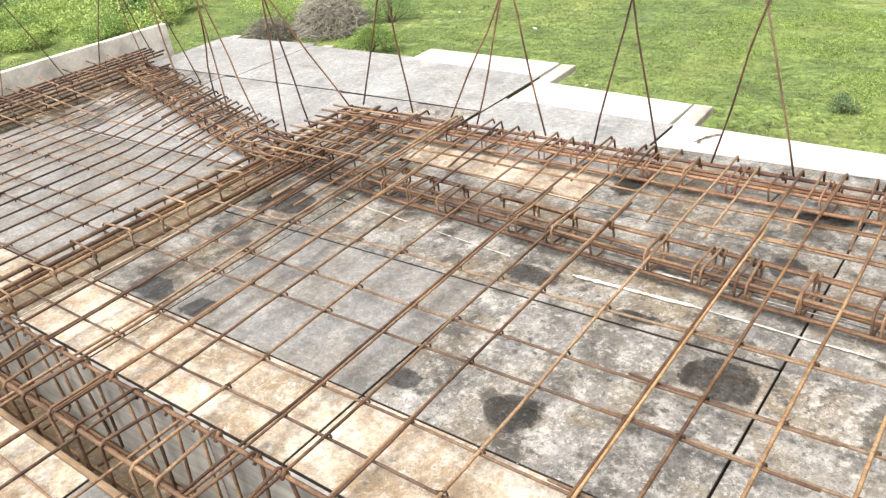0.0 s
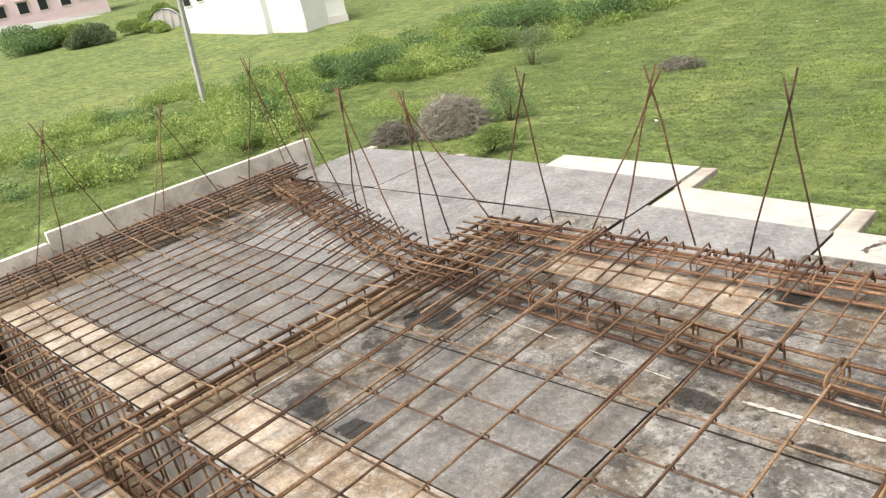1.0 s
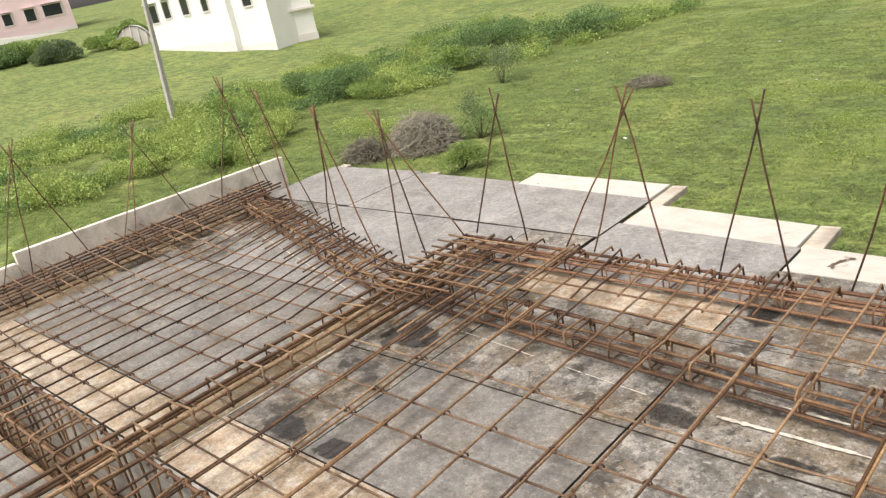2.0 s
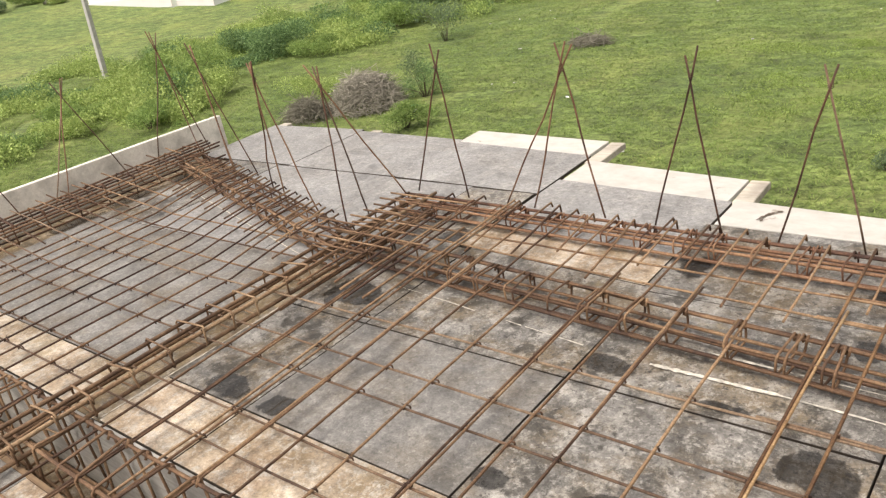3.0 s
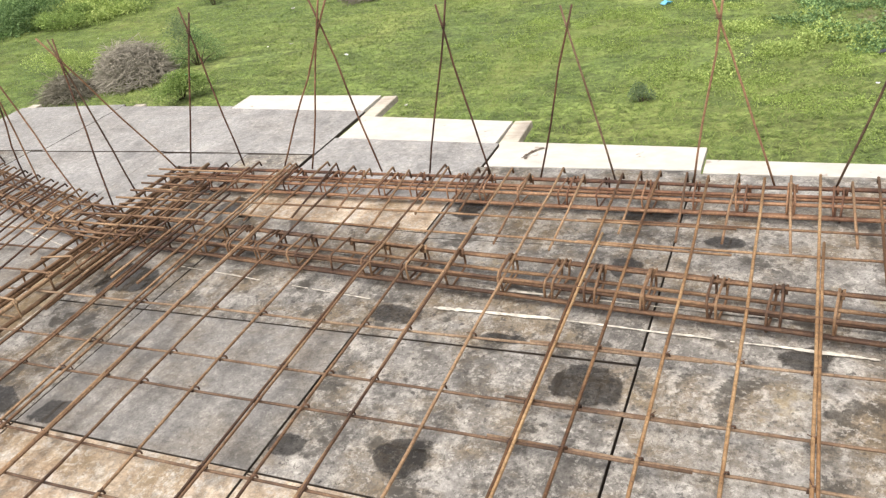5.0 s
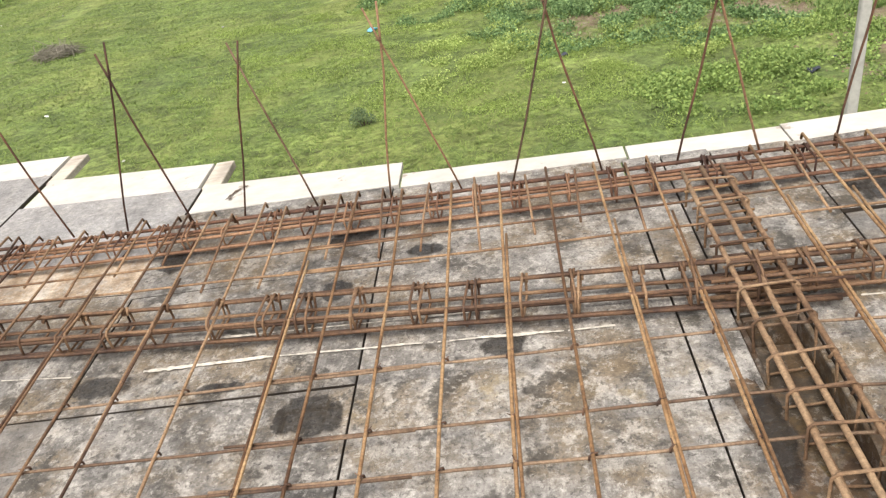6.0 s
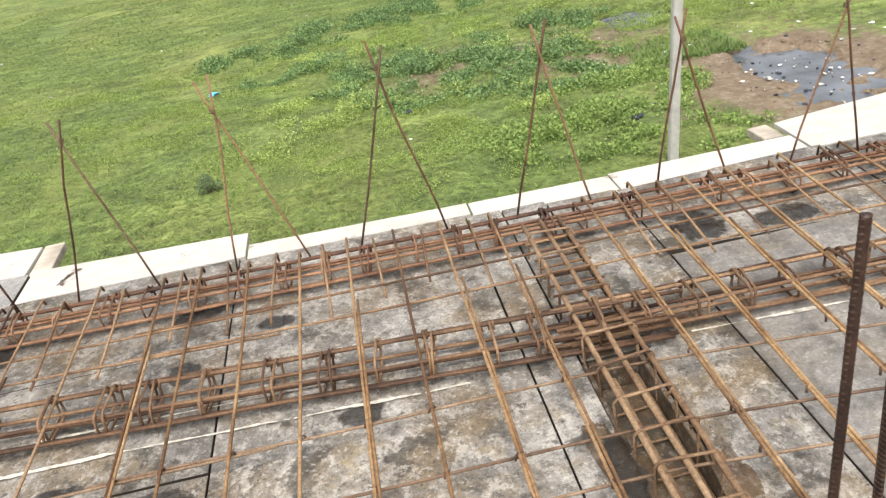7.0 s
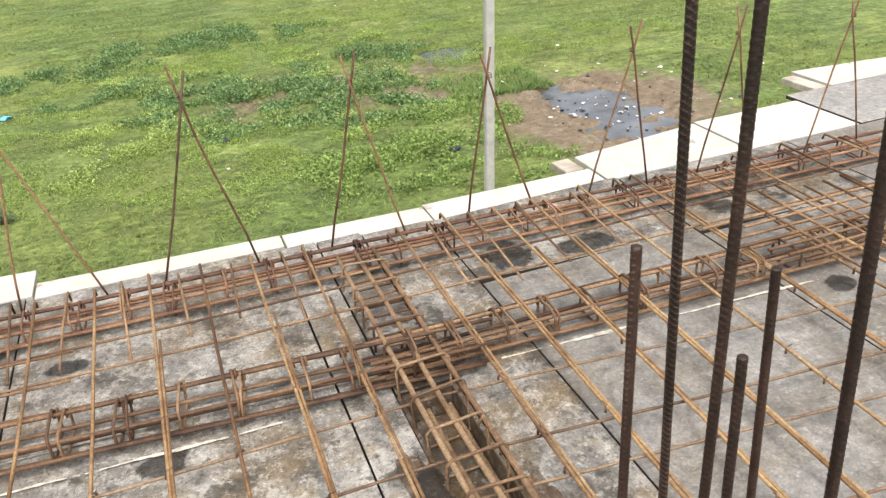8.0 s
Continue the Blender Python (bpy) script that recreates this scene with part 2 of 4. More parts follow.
LEAF_DARK = leaf_mat("dark_green_leaves", (0.060, 0.125, 0.042), (0.27, 0.40, 0.155))
LEAF_MID = leaf_mat("green_leaves", (0.12, 0.20, 0.050), (0.34, 0.45, 0.13))
LEAF_LIGHT = leaf_mat("yellow_green_leaves", (0.20, 0.29, 0.070), (0.48, 0.57, 0.19))
LEAF_LOW = leaf_mat("low_plant_leaves", (0.19, 0.275, 0.062), (0.35, 0.44, 0.125))
LEAF_GREY = leaf_mat("grey_green_leaves", (0.09, 0.14, 0.07), (0.19, 0.25, 0.12))
GRASS = leaf_mat("grass_blades", (0.105, 0.163, 0.037), (0.23, 0.303, 0.078), 0.35)
TUFT = leaf_mat("tuft_blades", (0.10, 0.155, 0.034), (0.24, 0.31, 0.085), 0.35)
REED = leaf_mat("reed_blades", (0.11, 0.19, 0.05), (0.21, 0.30, 0.09), 0.3)
TWIG = plain_mat("grey_dry_twigs", (0.30, 0.275, 0.225), 0.9, 0.35, 12)
TWIG_DARK = plain_mat("dark_dry_twigs", (0.19, 0.175, 0.135), 0.9, 0.3, 12)
BARK = plain_mat("brown_bark", (0.10, 0.075, 0.05), 0.9, 0.3, 12)


def ground_mat():
    m, nt, b = mat("grazed_grass_ground", 0.95)
    v = coords(nt, world_space=True)
    big = noise_out(nt, v, 0.21, 8, 0.68, 0.4)
    med = noise_out(nt, coords(nt, (0.7, 1.5, 1), True), 1.7, 7, 0.68, 0.3)
    fine = noise_out(nt, coords(nt, (1, 1.0, 1), True), 9, 7, 0.75)
    col = ramp(nt, big, [(0.30, (0.082, 0.132, 0.034)), (0.47, (0.130, 0.180, 0.046)), (0.58, (0.160, 0.200, 0.053)), (0.70, (0.215, 0.240, 0.072))])
    col = mix(nt, 0.9, col, ramp(nt, med, [(0.34, gray(0.42)), (0.66, gray(1.5))]), "MULTIPLY")
    col = mix(nt, 0.95, col, ramp(nt, fine, [(0.33, gray(0.32)), (0.67, gray(1.6))]), "MULTIPLY")
    lumps = noise_out(nt, coords(nt, (0.8, 1.3, 1), True), 3.4, 6, 0.7)
    # bare earth about the pond and in small worn spots
    sallow = noise_out(nt, coords(nt, (1.2, 0.8, 1), True), 0.42, 9, 0.72, 0.5)
    col = mix(nt, ramp(nt, sallow, [(0.50, gray(0)), (0.66, gray(0.5))]), col, (0.235, 0.275, 0.068))
    deep = noise_out(nt, coords(nt, (0.8, 1.4, 1), True), 0.75, 9, 0.74, 0.4)
    col = mix(nt, ramp(nt, deep, [(0.54, gray(0)), (0.66, gray(0.65))]), col, (0.060, 0.100, 0.026))
    earth = ramp(nt, noise_out(nt, v, 5, 6, 0.7), [(0.3, (0.105, 0.075, 0.046)), (0.55, (0.205, 0.155, 0.105)), (0.75, (0.33, 0.29, 0.23))])
    for centre, reach, wobble in (((7.6, 9.8, -3.1), 3.9, 4.6), ((4.9, 13.3, -3.1), 4.0, 6.0), ((2.4, 13.8, -3.1), 3.4, 5.6)):
        sep = nt.nodes.new("ShaderNodeVectorMath")
        sep.operation = "DISTANCE"
        sep.inputs[1].default_value = centre
        nt.links.new(v, sep.inputs[0])
        wob = nt.nodes.new("ShaderNodeMath")
        wob.operation = "MULTIPLY_ADD"
        wob.inputs[1].default_value = wobble
        nt.links.new(noise_out(nt, v, 1.3, 9, 0.75, 0.3), wob.inputs[0])
        nt.links.new(sep.outputs["Value"], wob.inputs[2])
        rng = node(nt, "ShaderNodeMapRange", From_Min=reach, From_Max=reach + 0.8, To_Min=1.0, To_Max=0.0)
        nt.links.new(wob.outputs[0], rng.inputs["Value"])
        col = mix(nt, rng.outputs[0], col, earth)
    worn = ramp(nt, noise_out(nt, v, 0.55, 6, 0.7, 1.0), [(0.66, gray(0)), (0.74, gray(0.6))])
    col = mix(nt, worn, col, earth)
    nt.links.new(col, b.inputs["Base Color"])
    bump(nt, b, mix(nt, 0.55, fine, lumps), 0.9, 0.12)
    return m


GROUND = -3.1
FIELD = ground_mat()


# ---------------------------------------------------------------- mesh helpers
def link_mesh(name, bm, material, parent=None, label=""):
    me = bpy.data.meshes.new(name)
    bm.to_mesh(me)
    bm.free()
    me.materials.append(material)
    ob = new(name, me)
    if parent:
        ob.parent = parent
    if label:
        ob["label"] = label
    return ob


def part(name, bm, material, parent, label=""):
    """One mesh object under a thing or under a part."""
    return link_mesh(name, bm, material, parent, label)


def shared(name, me, parent, m=None):
    """An object of its own on a mesh that alike pieces share."""
    ob = new(name, me)
    ob.parent = parent
    if m is not None:
        ob.matrix_basis = m
    return ob


def mesh_of(name, bm, material):
    me = bpy.data.meshes.new(name)
    bm.to_mesh(me)
    bm.free()
    me.materials.append(material)
    return me


def empty(name, at=(0, 0, 0)):
    ob = new(name)
    ob.location = at
    ob.empty_display_size = 0.1
    return ob


def smooth(bm):
    for f in bm.faces:
        f.smooth = True


def tube(bm, pts, r, sides=6, caps=True, taper=None):
    """A round bar along a line of points."""
    pts = [Vector(p) for p in pts]
    rings = []
    up = None
    for i, p in enumerate(pts):
        d = (pts[min(i + 1, len(pts) - 1)] - pts[max(i - 1, 0)]).normalized()
        if up is None:
            up = d.orthogonal().normalized()
        up = (up - d * up.dot(d)).normalized()
        side = d.cross(up)
        rr = r if taper is None else r * (1 + (taper - 1) * i / max(1, len(pts) - 1))
        rings.append([bm.verts.new(p + (up * math.cos(a) + side * math.sin(a)) * rr)
                      for a in (2 * math.pi * k / sides for k in range(sides))])
    for a, b in zip(rings, rings[1:]):
        for k in range(sides):
            f = bm.faces.new((a[k], a[(k + 1) % sides], b[(k + 1) % sides], b[k]))
            f.smooth = True
    if caps:
        bm.faces.new(rings[0][::-1])
        bm.faces.new(rings[-1])
    return bm


def box(bm, x0, x1, y0, y1, z0, z1, chamfer=0.0):
    """A block whose top edges are eased by chamfer."""
    c = chamfer
    low = [bm.verts.new(p) for p in ((x0, y0, z0), (x1, y0, z0), (x1, y1, z0), (x0, y1, z0))]
    mid = [bm.verts.new(p) for p in ((x0, y0, z1 - c), (x1, y0, z1 - c), (x1, y1, z1 - c), (x0, y1, z1 - c))] if c else None
    top = [bm.verts.new(p) for p in ((x0 + c, y0 + c, z1), (x1 - c, y0 + c, z1), (x1 - c, y1 - c, z1), (x0 + c, y1 - c, z1))]
    bm.faces.new(low[::-1])
    bm.faces.new(top)
    for a, b in ((low, mid), (mid, top)) if c else ((low, top),):
        for k in range(4):
            bm.faces.new((a[k], a[(k + 1) % 4], b[(k + 1) % 4], b[k]))
    return bm


def wavy(a, b, step=0.22, amp=0.004, sag=0.0):
    """Points from a to b, a little out of true, as hand-laid steel lies."""
    a, b = Vector(a), Vector(b)
    n = max(2, int((b - a).length / step))
    s = random.random() * 100
    pts = []
    for i in range(n + 1):
        t = i / n
        p = a.lerp(b, t)
        w = min(1.0, 4 * t, 4 * (1 - t))
        p += Vector((noise.noise((s, t * n * 0.35, 0)), noise.noise((s, t * n * 0.35, 9)), 0.5 * noise.noise((s, t * n * 0.5, 5)))) * amp * (0.4 + w)
        p.z -= sag * math.sin(math.pi * t)
        pts.append(p)
    return pts


# ---------------------------------------------------------------- the deck of shuttering
deck = tagged(empty("floor"), "shuttering deck of stained plywood panels over the house", "formwork deck", kind="structure")
GAP = 0.0032


def panel(x0, x1, y0, y1, material, z=0.0, thick=0.02, name="panel", s0=0.0, s1=0.0):
    """A sheet of plywood; s0 and s1 slant its near and far edge."""
    cx, cy = (x0 + x1) / 2, (y0 + y1) / 2
    bm = bmesh.new()
    box(bm, x0 + GAP - cx, x1 - GAP - cx, y0 + GAP - cy, y1 - GAP - cy, -thick, 0, 0.0015)
    for v in bm.verts:
        v.co.y += v.co.x * (s0 if v.co.y < 0 else s1)
    ob = part(name, bm, material, deck)
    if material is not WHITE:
        # panel sides get a dark colour that stands in for shade in the joints
        ob.data.materials.append(JOINT_SHADE)
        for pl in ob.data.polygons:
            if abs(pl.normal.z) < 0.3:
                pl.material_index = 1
    ob.matrix_basis = pose(cx, cy, z + random.uniform(-0.0015, 0.0015), random.uniform(-0.1, 0.1), random.uniform(-0.1, 0.1), random.uniform(-0.12, 0.12))
    return ob


G, S, P, W = DECK, DECK_SMOOTH, PALE, WHITE
N, L = -0.905, DECK_LIGHT
PANELS = (
    (-1.83, -0.915, -0.61, -0.001, S), (-1.83, -0.915, 0.001, 0.68, G, 0, -0.08), (-1.90, -0.945, 0.685, 0.935, P, -0.08, -0.06), (-1.88, -0.922, 0.945, 1.525, L, -0.06, -0.08),
    (-2.56, -2.31, N, 0.35, WOOD_DIRTY), (1.06, 1.24, 0.10, 1.14, G), (-2.31, -1.83, -0.61, 0, G), (-2.31, -1.83, 0, 0.61, G), (-2.31, -1.90, 0.61, 1.355, G), (-1.90, -1.83, 0.61, 0.70, G),
    (-0.915, 0, -0.61, -0.001, G), (-0.915, 0, 0.001, 0.61, G), (-0.945, 0, 0.61, 1.225, G, 0, -0.02),
    (0, 0.915, N, 1.18, DECK_SPECKLED, 0, -0.03), (0.915, 1.06, N, 1.15, DECK_SPECKLED), (1.24, 1.52, N, 1.11, G),
    (1.52, 2.40, N, 0.55, S), (1.52, 2.40, 0.55, 1.105, G, -0.05, 0.02), (2.40, 3.30, N, 0.50, S), (2.40, 3.30, 0.50, 1.085, G, -0.05, 0), (3.30, 4.3, N, 0.45, S), (3.30, 4.3, 0.45, 1.08, S),
    (-4.6, -3.42, N, -0.65, P), (-3.42, -2.56, N, -0.65, P), (-2.31, -1.83, N, -0.61, P), (-1.83, -0.915, N, -0.61, P), (-0.915, -0.24, N, -0.61, P), (-0.24, 0, N, -0.61, G),
    (-4.6, -3.42, -0.65, 0.3525, S), (-3.42, -2.56, -0.65, 0.3525, S), (-4.6, -4.02, 0.3475, 1.40, G), (-4.02, -2.92, 0.3475, 1.39, L), (-2.92, -2.31, 0.3475, 1.37, L),
    (-4.98, -4.6, -1.2, 0.2, WOOD_DIRTY), (-4.98, -4.6, 0.2, 1.40, WOOD_DIRTY),
    (-4.98, -3.93, 1.405, 2.16, L), (-3.93, -2.92, 1.395, 2.10, L, 0, -0.06), (-2.92, -1.885, 1.37, 1.98, L, -0.03, -0.10),
    (-2.93, -1.91, 1.985, 2.225, W, -0.10, -0.075), (-1.865, -0.945, 1.53, 1.815, W, -0.08, -0.115), (-0.918, 0.02, 1.235, 1.48, W, -0.02, -0.075), (0.024, 0.945, 1.185, 1.305, W, -0.03, -0.05), (0.947, 1.547, 1.12, 1.262, W, -0.05, -0.04),
    (1.549, 2.359, 1.112, 1.268, W, 0.02, -0.01), (2.365, 3.10, 1.10, 1.46, W, -0.01, 0.12), (3.11, 3.76, 1.09, 1.52, W), (3.77, 4.9, 1.09, 1.61, L), (4.10, 4.9, 1.62, 1.90, W, 0, -0.10), (4.3, 5.2, 0.0, 1.08, L), (4.3, 5.2, N, 0.0, S),
)
for x0, x1, y0, y1, material, *slant in PANELS:
    panel(x0, x1, y0, y1, material, -0.004 if material is W else -0.012 if material is WOOD_DIRTY else 0.0, 0.02, "panel", *slant)
SOUTH = [(-4.98 + 0.915 * i, -4.98 + 0.915 * (i + 1)) for i in range(11)]
for i, (x0, x1) in enumerate(SOUTH):
    if x0 < 1.45 and x1 > 0.88:
        panel(x0, x1, -2.7, -1.50, G)
        if x0 < 0.88:
            panel(x0, 0.88, -1.50, -1.2, G)
        if x1 > 1.45:
            panel(1.45, x1, -1.50, -1.2, G)
    else:
        panel(x0, x1, -2.7, -1.2, P if i == 3 else S)
panel(1.24, 5.2, -1.2, N, G)
for x0, x1 in SOUTH:
    panel(x0, x1, -3.9, -2.7, G)


def board(name, x0, x1, y0, y1, z0, z1, material, label=""):
    bm = bmesh.new()
    cx, cy = (x0 + x1) / 2, (y0 + y1) / 2
    box(bm, x0 - cx, x1 - cx, y0 - cy, y1 - cy, z0, z1, 0.003)
    ob = part(name, bm, material, deck, label)
    ob.location = (cx, cy, 0)
    return ob


# beam troughs: side boards and bottoms
for i in range(5):
    x0 = -4.95 + i * 1.25
    board("side_board", x0, x0 + 1.245, -0.928, -0.908, -0.36, -0.003, BOARD_GREY)
    board("side_board", x0, x0 + 1.245, -1.203, -1.180, -0.36, -0.003, WOOD)
    board("bottom_board", x0, x0 + 1.245, -1.178, -0.930, -0.385, -0.362, WOOD_DIRTY)
board("bottom_board", 0.86, 1.47, -1.52, -1.205, -0.385, -0.362, WOOD_DIRTY)
board("side_board", -4.99, -4.965, -1.2, -0.88, -0.38, -0.003, WOOD)
# muddy lining, its darkness partly pit shade put into the colour
board("side_board", 1.060, 1.075, -0.90, 0.098, -0.15, -0.006, MUD_SHADED)
board("side_board", 1.225, 1.240, -0.90, 0.098, -0.15, -0.006, MUD_SHADED)
board("side_board", 1.077, 1.223, 0.080, 0.098, -0.15, -0.006, MUD_SHADED)
board("bottom_board", 1.077, 1.223, -0.90, 0.078, -0.12, -0.100, MUD_SHADED)

# upright edge board beyond the far cage, and battens under the outer boards
edge_board = tagged(empty("edge_shutter"), "pale cement-splashed board standing along the slab edge", "shutter board", kind="structure")
for y0, y1, t0, t1 in ((-2.6, -0.415, 0.195, 0.205), (-0.405, 1.68, 0.270, 0.235)):
    bm = bmesh.new()
    box(bm, -0.02, 0.02, -(y1 - y0) / 2, (y1 - y0) / 2, -0.30, 0.2, 0.004)
    for v in bm.verts:
        if v.co.z > 0:
            v.co.z += (t0 if v.co.y < 0 else t1) - 0.2
    ob = part("board", bm, BOARD_SPLASHED, edge_board)
    ob.matrix_basis = pose(-5.02, (y0 + y1) / 2, 0, 0, 0.5, 0)
for bx, by, ln in ((-1.85, 2.02, 0.34), (-0.895, 1.63, 0.30), (-3.82, 2.14, 0.10), (-4.93, 2.2, 0.10), (2.30, 1.36, 0.14), (4.04, 1.75, 0.28)):
    bm = bmesh.new()
    box(bm, -0.045, 0.045, -ln / 2, ln / 2, -0.035, 0, 0.004)
    ob = tagged(link_mesh("timber_batten", bm, WOOD_PALE), "short sawn timber plank end beside the outer boards", "timber plank", "plank ends at the deck edge")
    ob.matrix_basis = pose(bx, by, -0.012, 0, 0, random.uniform(-2, 2))
# unseen dark sheets added below, holding the shade of the joints
under = tagged(empty("joint_backing"), "dark sheets added under the deck to shade the joints", "joists", kind="structure")
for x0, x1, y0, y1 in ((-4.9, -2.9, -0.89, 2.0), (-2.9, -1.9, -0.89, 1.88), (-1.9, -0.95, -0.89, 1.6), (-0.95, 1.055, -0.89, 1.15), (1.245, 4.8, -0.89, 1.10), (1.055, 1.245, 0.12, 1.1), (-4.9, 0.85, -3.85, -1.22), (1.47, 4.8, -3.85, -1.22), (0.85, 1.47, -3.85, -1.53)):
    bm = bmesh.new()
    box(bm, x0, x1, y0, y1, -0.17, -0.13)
    part("plank", bm, JOINT_SHADE, under)

# masonry of the storey below, under the deck
bm = bmesh.new()
for x0, x1, y0, y1 in ((-4.7, 4.6, 0.62, 0.85), (-4.7, -4.47, -3.6, 0.62), (4.37, 4.6, -3.6, 0.62), (-4.7, 4.6, -3.83, -3.6)):
    box(bm, x0, x1, y0, y1, GROUND - 0.2, -0.40)
tagged(link_mesh("wall_below", bm, MASONRY), "plain grey plastered wall of the storey below", "wall", kind="structure")


# ---------------------------------------------------------------- steel: the slab mat

def mat_bar(pts, r, material=RUST, label="thin rusty ribbed steel bar in the slab mat", amp=0.006, group="slab mat bars"):
    """One bar along a line of points, slightly out of true."""
    line = []
    for p, q in zip(pts, pts[1:]):
        leg = wavy(p, q, 0.2, amp) if (Vector(q) - Vector(p)).length > 0.25 else [Vector(p), Vector(q)]
        line += leg[:-1] if q is not pts[-1] else leg
    bm = bmesh.new()
    tube(bm, line, r, 6)
    return tagged(link_mesh("rebar", bm, material), label, "steel bar", group)


def edge_y(x):
    """Middle of the far edge beam."""
    return 0.905 - 0.037 * x


Y_MAIN = (-2.17, -1.985, -1.80, -1.77, -1.605, -1.44, -1.235, -1.005, -0.84, -0.69, -0.475, -0.23, -0.10, 0.082, 0.268, 0.443, 0.615, 0.793, 0.977, 1.33, 1.525, 1.715, 1.875, 2.10, 2.34, 2.575, 2.82, 3.07, 3.31)
X_ROWS = (-0.03, -0.262, -0.405, -0.665, -0.81)
for x in Y_MAIN:
    lean = random.uniform(-0.012, 0.012)
    ye = edge_y(x) + random.uniform(0.05, 0.10)
    mat_bar([(x - lean, -2.5, 0.048), (x, -0.75, 0.052), (x, 0.20, 0.082), (x + lean * 0.4, ye, 0.102), (x + lean * 0.4, ye + 0.008, 0.078)], 0.0050, RUST_GOLD if x > -0.35 else RUST)
for x in (0.443, 0.977, -0.23, -0.69, 0.793, 1.33, 1.525, 1.715, 1.875, 2.34, -1.605, -1.005, -1.985):
    mat_bar([(x + 0.014, 0.55, 0.092), (x + 0.011, 0.20, 0.083), (x + 0.0105, -0.75, 0.053), (x + 0.013, -1.5, 0.05)], 0.0046, RUST_GOLD if x > -0.35 else RUST)
for x in (-1.75, -1.55, -1.35, -1.15, -0.98, -0.8, -0.6, -0.38, -0.17, 0.0, 0.18, 0.35, 0.54, 0.72, 0.9, 1.45, 1.62, 1.82, 2.05, 2.26):
    ye = edge_y(x) + random.uniform(0.04, 0.09)
    mat_bar([(x, ye + 0.006, 0.06), (x, ye, 0.100), (x + random.uniform(-0.02, 0.02), ye - random.uniform(0.3, 0.5), 0.06)], 0.0046, group="short top bars at the edge beam", label="short rusty top bar tied to the edge cage")
for y, k in ((0.65, 0.035), (0.495, 0.06)):
    mat_bar([(-2.30, y + 2.3 * k, 0.072), (0.2, y - 0.2 * k, 0.072)], 0.0044)
    mat_bar([(-0.3, y + 0.3 * k + 0.010, 0.072), (1.2, y - 0.02, 0.072), (4.2, y - 0.08, 0.072)], 0.0044)
for y in X_ROWS:
    z = 0.040 + 0.028 * max(0.0, y + 0.75)
    mat_bar([(-4.97, y, 0.152), (-4.58, y, 0.120), (-3.9, y, 0.044), (-2.4, y, z), (0.2, y, z)], 0.0042, RUST_BROWN)
    mat_bar([(-0.3, y + 0.012, z), (1.15, y, z), (4.2, y - 0.30, z)], 0.0042, RUST_BROWN)
for y in (-1.3, -1.48, -1.66, -1.85, -2.05):
    mat_bar([(-4.85, y, 0.040), (3.8, y, 0.040)], 0.0044)
Y_LEFT = (-4.28, -4.14, -4.00, -3.85, -3.71, -3.57, -3.43, -3.28, -3.13, -2.98, -2.83, -2.68)
for x in Y_LEFT:
    yo = 0.475 - 0.31 * (x + 2.45)
    mat_bar([(x, yo + 0.125, 0.098), (x, yo + 0.118, 0.116), (x, yo - 0.10, 0.108), (x, yo - 0.55, 0.056), (x + random.uniform(-0.015, 0.015), -2.5, 0.05)], 0.0050, RUST_DARK if int(x * 100) % 3 else RUST)
    mat_bar([(x + 0.075, yo + 0.12 - 0.026, 0.112), (x + 0.07, yo - random.uniform(0.25, 0.4), 0.075)], 0.0050, group="short top bars at the slanting beam", label="short rusty top bar tied to the slanting cage")
for y in (0.14, 0.31, 0.46):
    mat_bar([(-4.97, y, 0.152), (-4.58, y, 0.120), (-3.9, y, 0.042), (-2.35, y - 0.02, 0.040)], 0.0044)
for y in (0.22, 0.40, 0.62, 0.80, 0.98, 1.14, -0.12, -0.32, -0.5):
    mat_bar([(-4.98, y, 0.158), (-4.25 + random.uniform(-0.1, 0.1), y + random.uniform(-0.02, 0.02), 0.062)], 0.0050, group="short top bars at the edge board", label="short rusty top bar across the edge cage")

# binding wire at the crossings
bm = bmesh.new()
for xs, ys in ((Y_MAIN, X_ROWS), (Y_LEFT, X_ROWS)):
    for x in xs:
        for y in ys:
            if random.random() < 0.8:
                a = random.uniform(0.5, 1.1)
                c = Vector((x, y, 0.046 + (0.028 * max(0.0, y + 0.75) if x > -2.5 else 0.0)))
                pts = [c + Vector((math.cos(a) * 0.011 * s, math.sin(a) * 0.011 * s, 0.006 * k)) for s, k in ((-1, -1), (-0.9, 0.6), (0, 1.6), (0.9, 0.6), (1, -1))]
                tube(bm, pts, 0.0036, 4)
                e = random.uniform(0, 6.28)
                tube(bm, [c + Vector((0, 0, 0.008)), c + Vector((math.cos(e) * 0.014, math.sin(e) * 0.014, 0.018))], 0.0016, 3)
tagged(link_mesh("binding_wire", bm, WIRE), "twisted wire ties at the bar crossings", "binding wire", kind="stuff")


# ---------------------------------------------------------------- steel: beam cages
def stirrup_mesh(w, z0, z1, r):
    """A bent link with two hooked ends, standing across its beam."""
    h = w / 2
    c = min(0.012, h * 0.4)
    bm = bmesh.new()
    pts = [(-h + 0.022, 0.007, z1 - 0.026), (-h + 0.004, 0.007, z1 - 0.004), (-h, 0.003, z1 - c), (-h, 0, z0 + c), (-h + c, 0, z0), (h - c, 0, z0), (h, 0, z0 + c), (h, 0, z1 - c), (h - c, 0, z1),
           (-h + c, -0.004, z1), (-h, -0.005, z1 - c), (-h + 0.010, -0.006, z1 - 0.032)]
    tube(bm, pts, r, 5)
    return bm


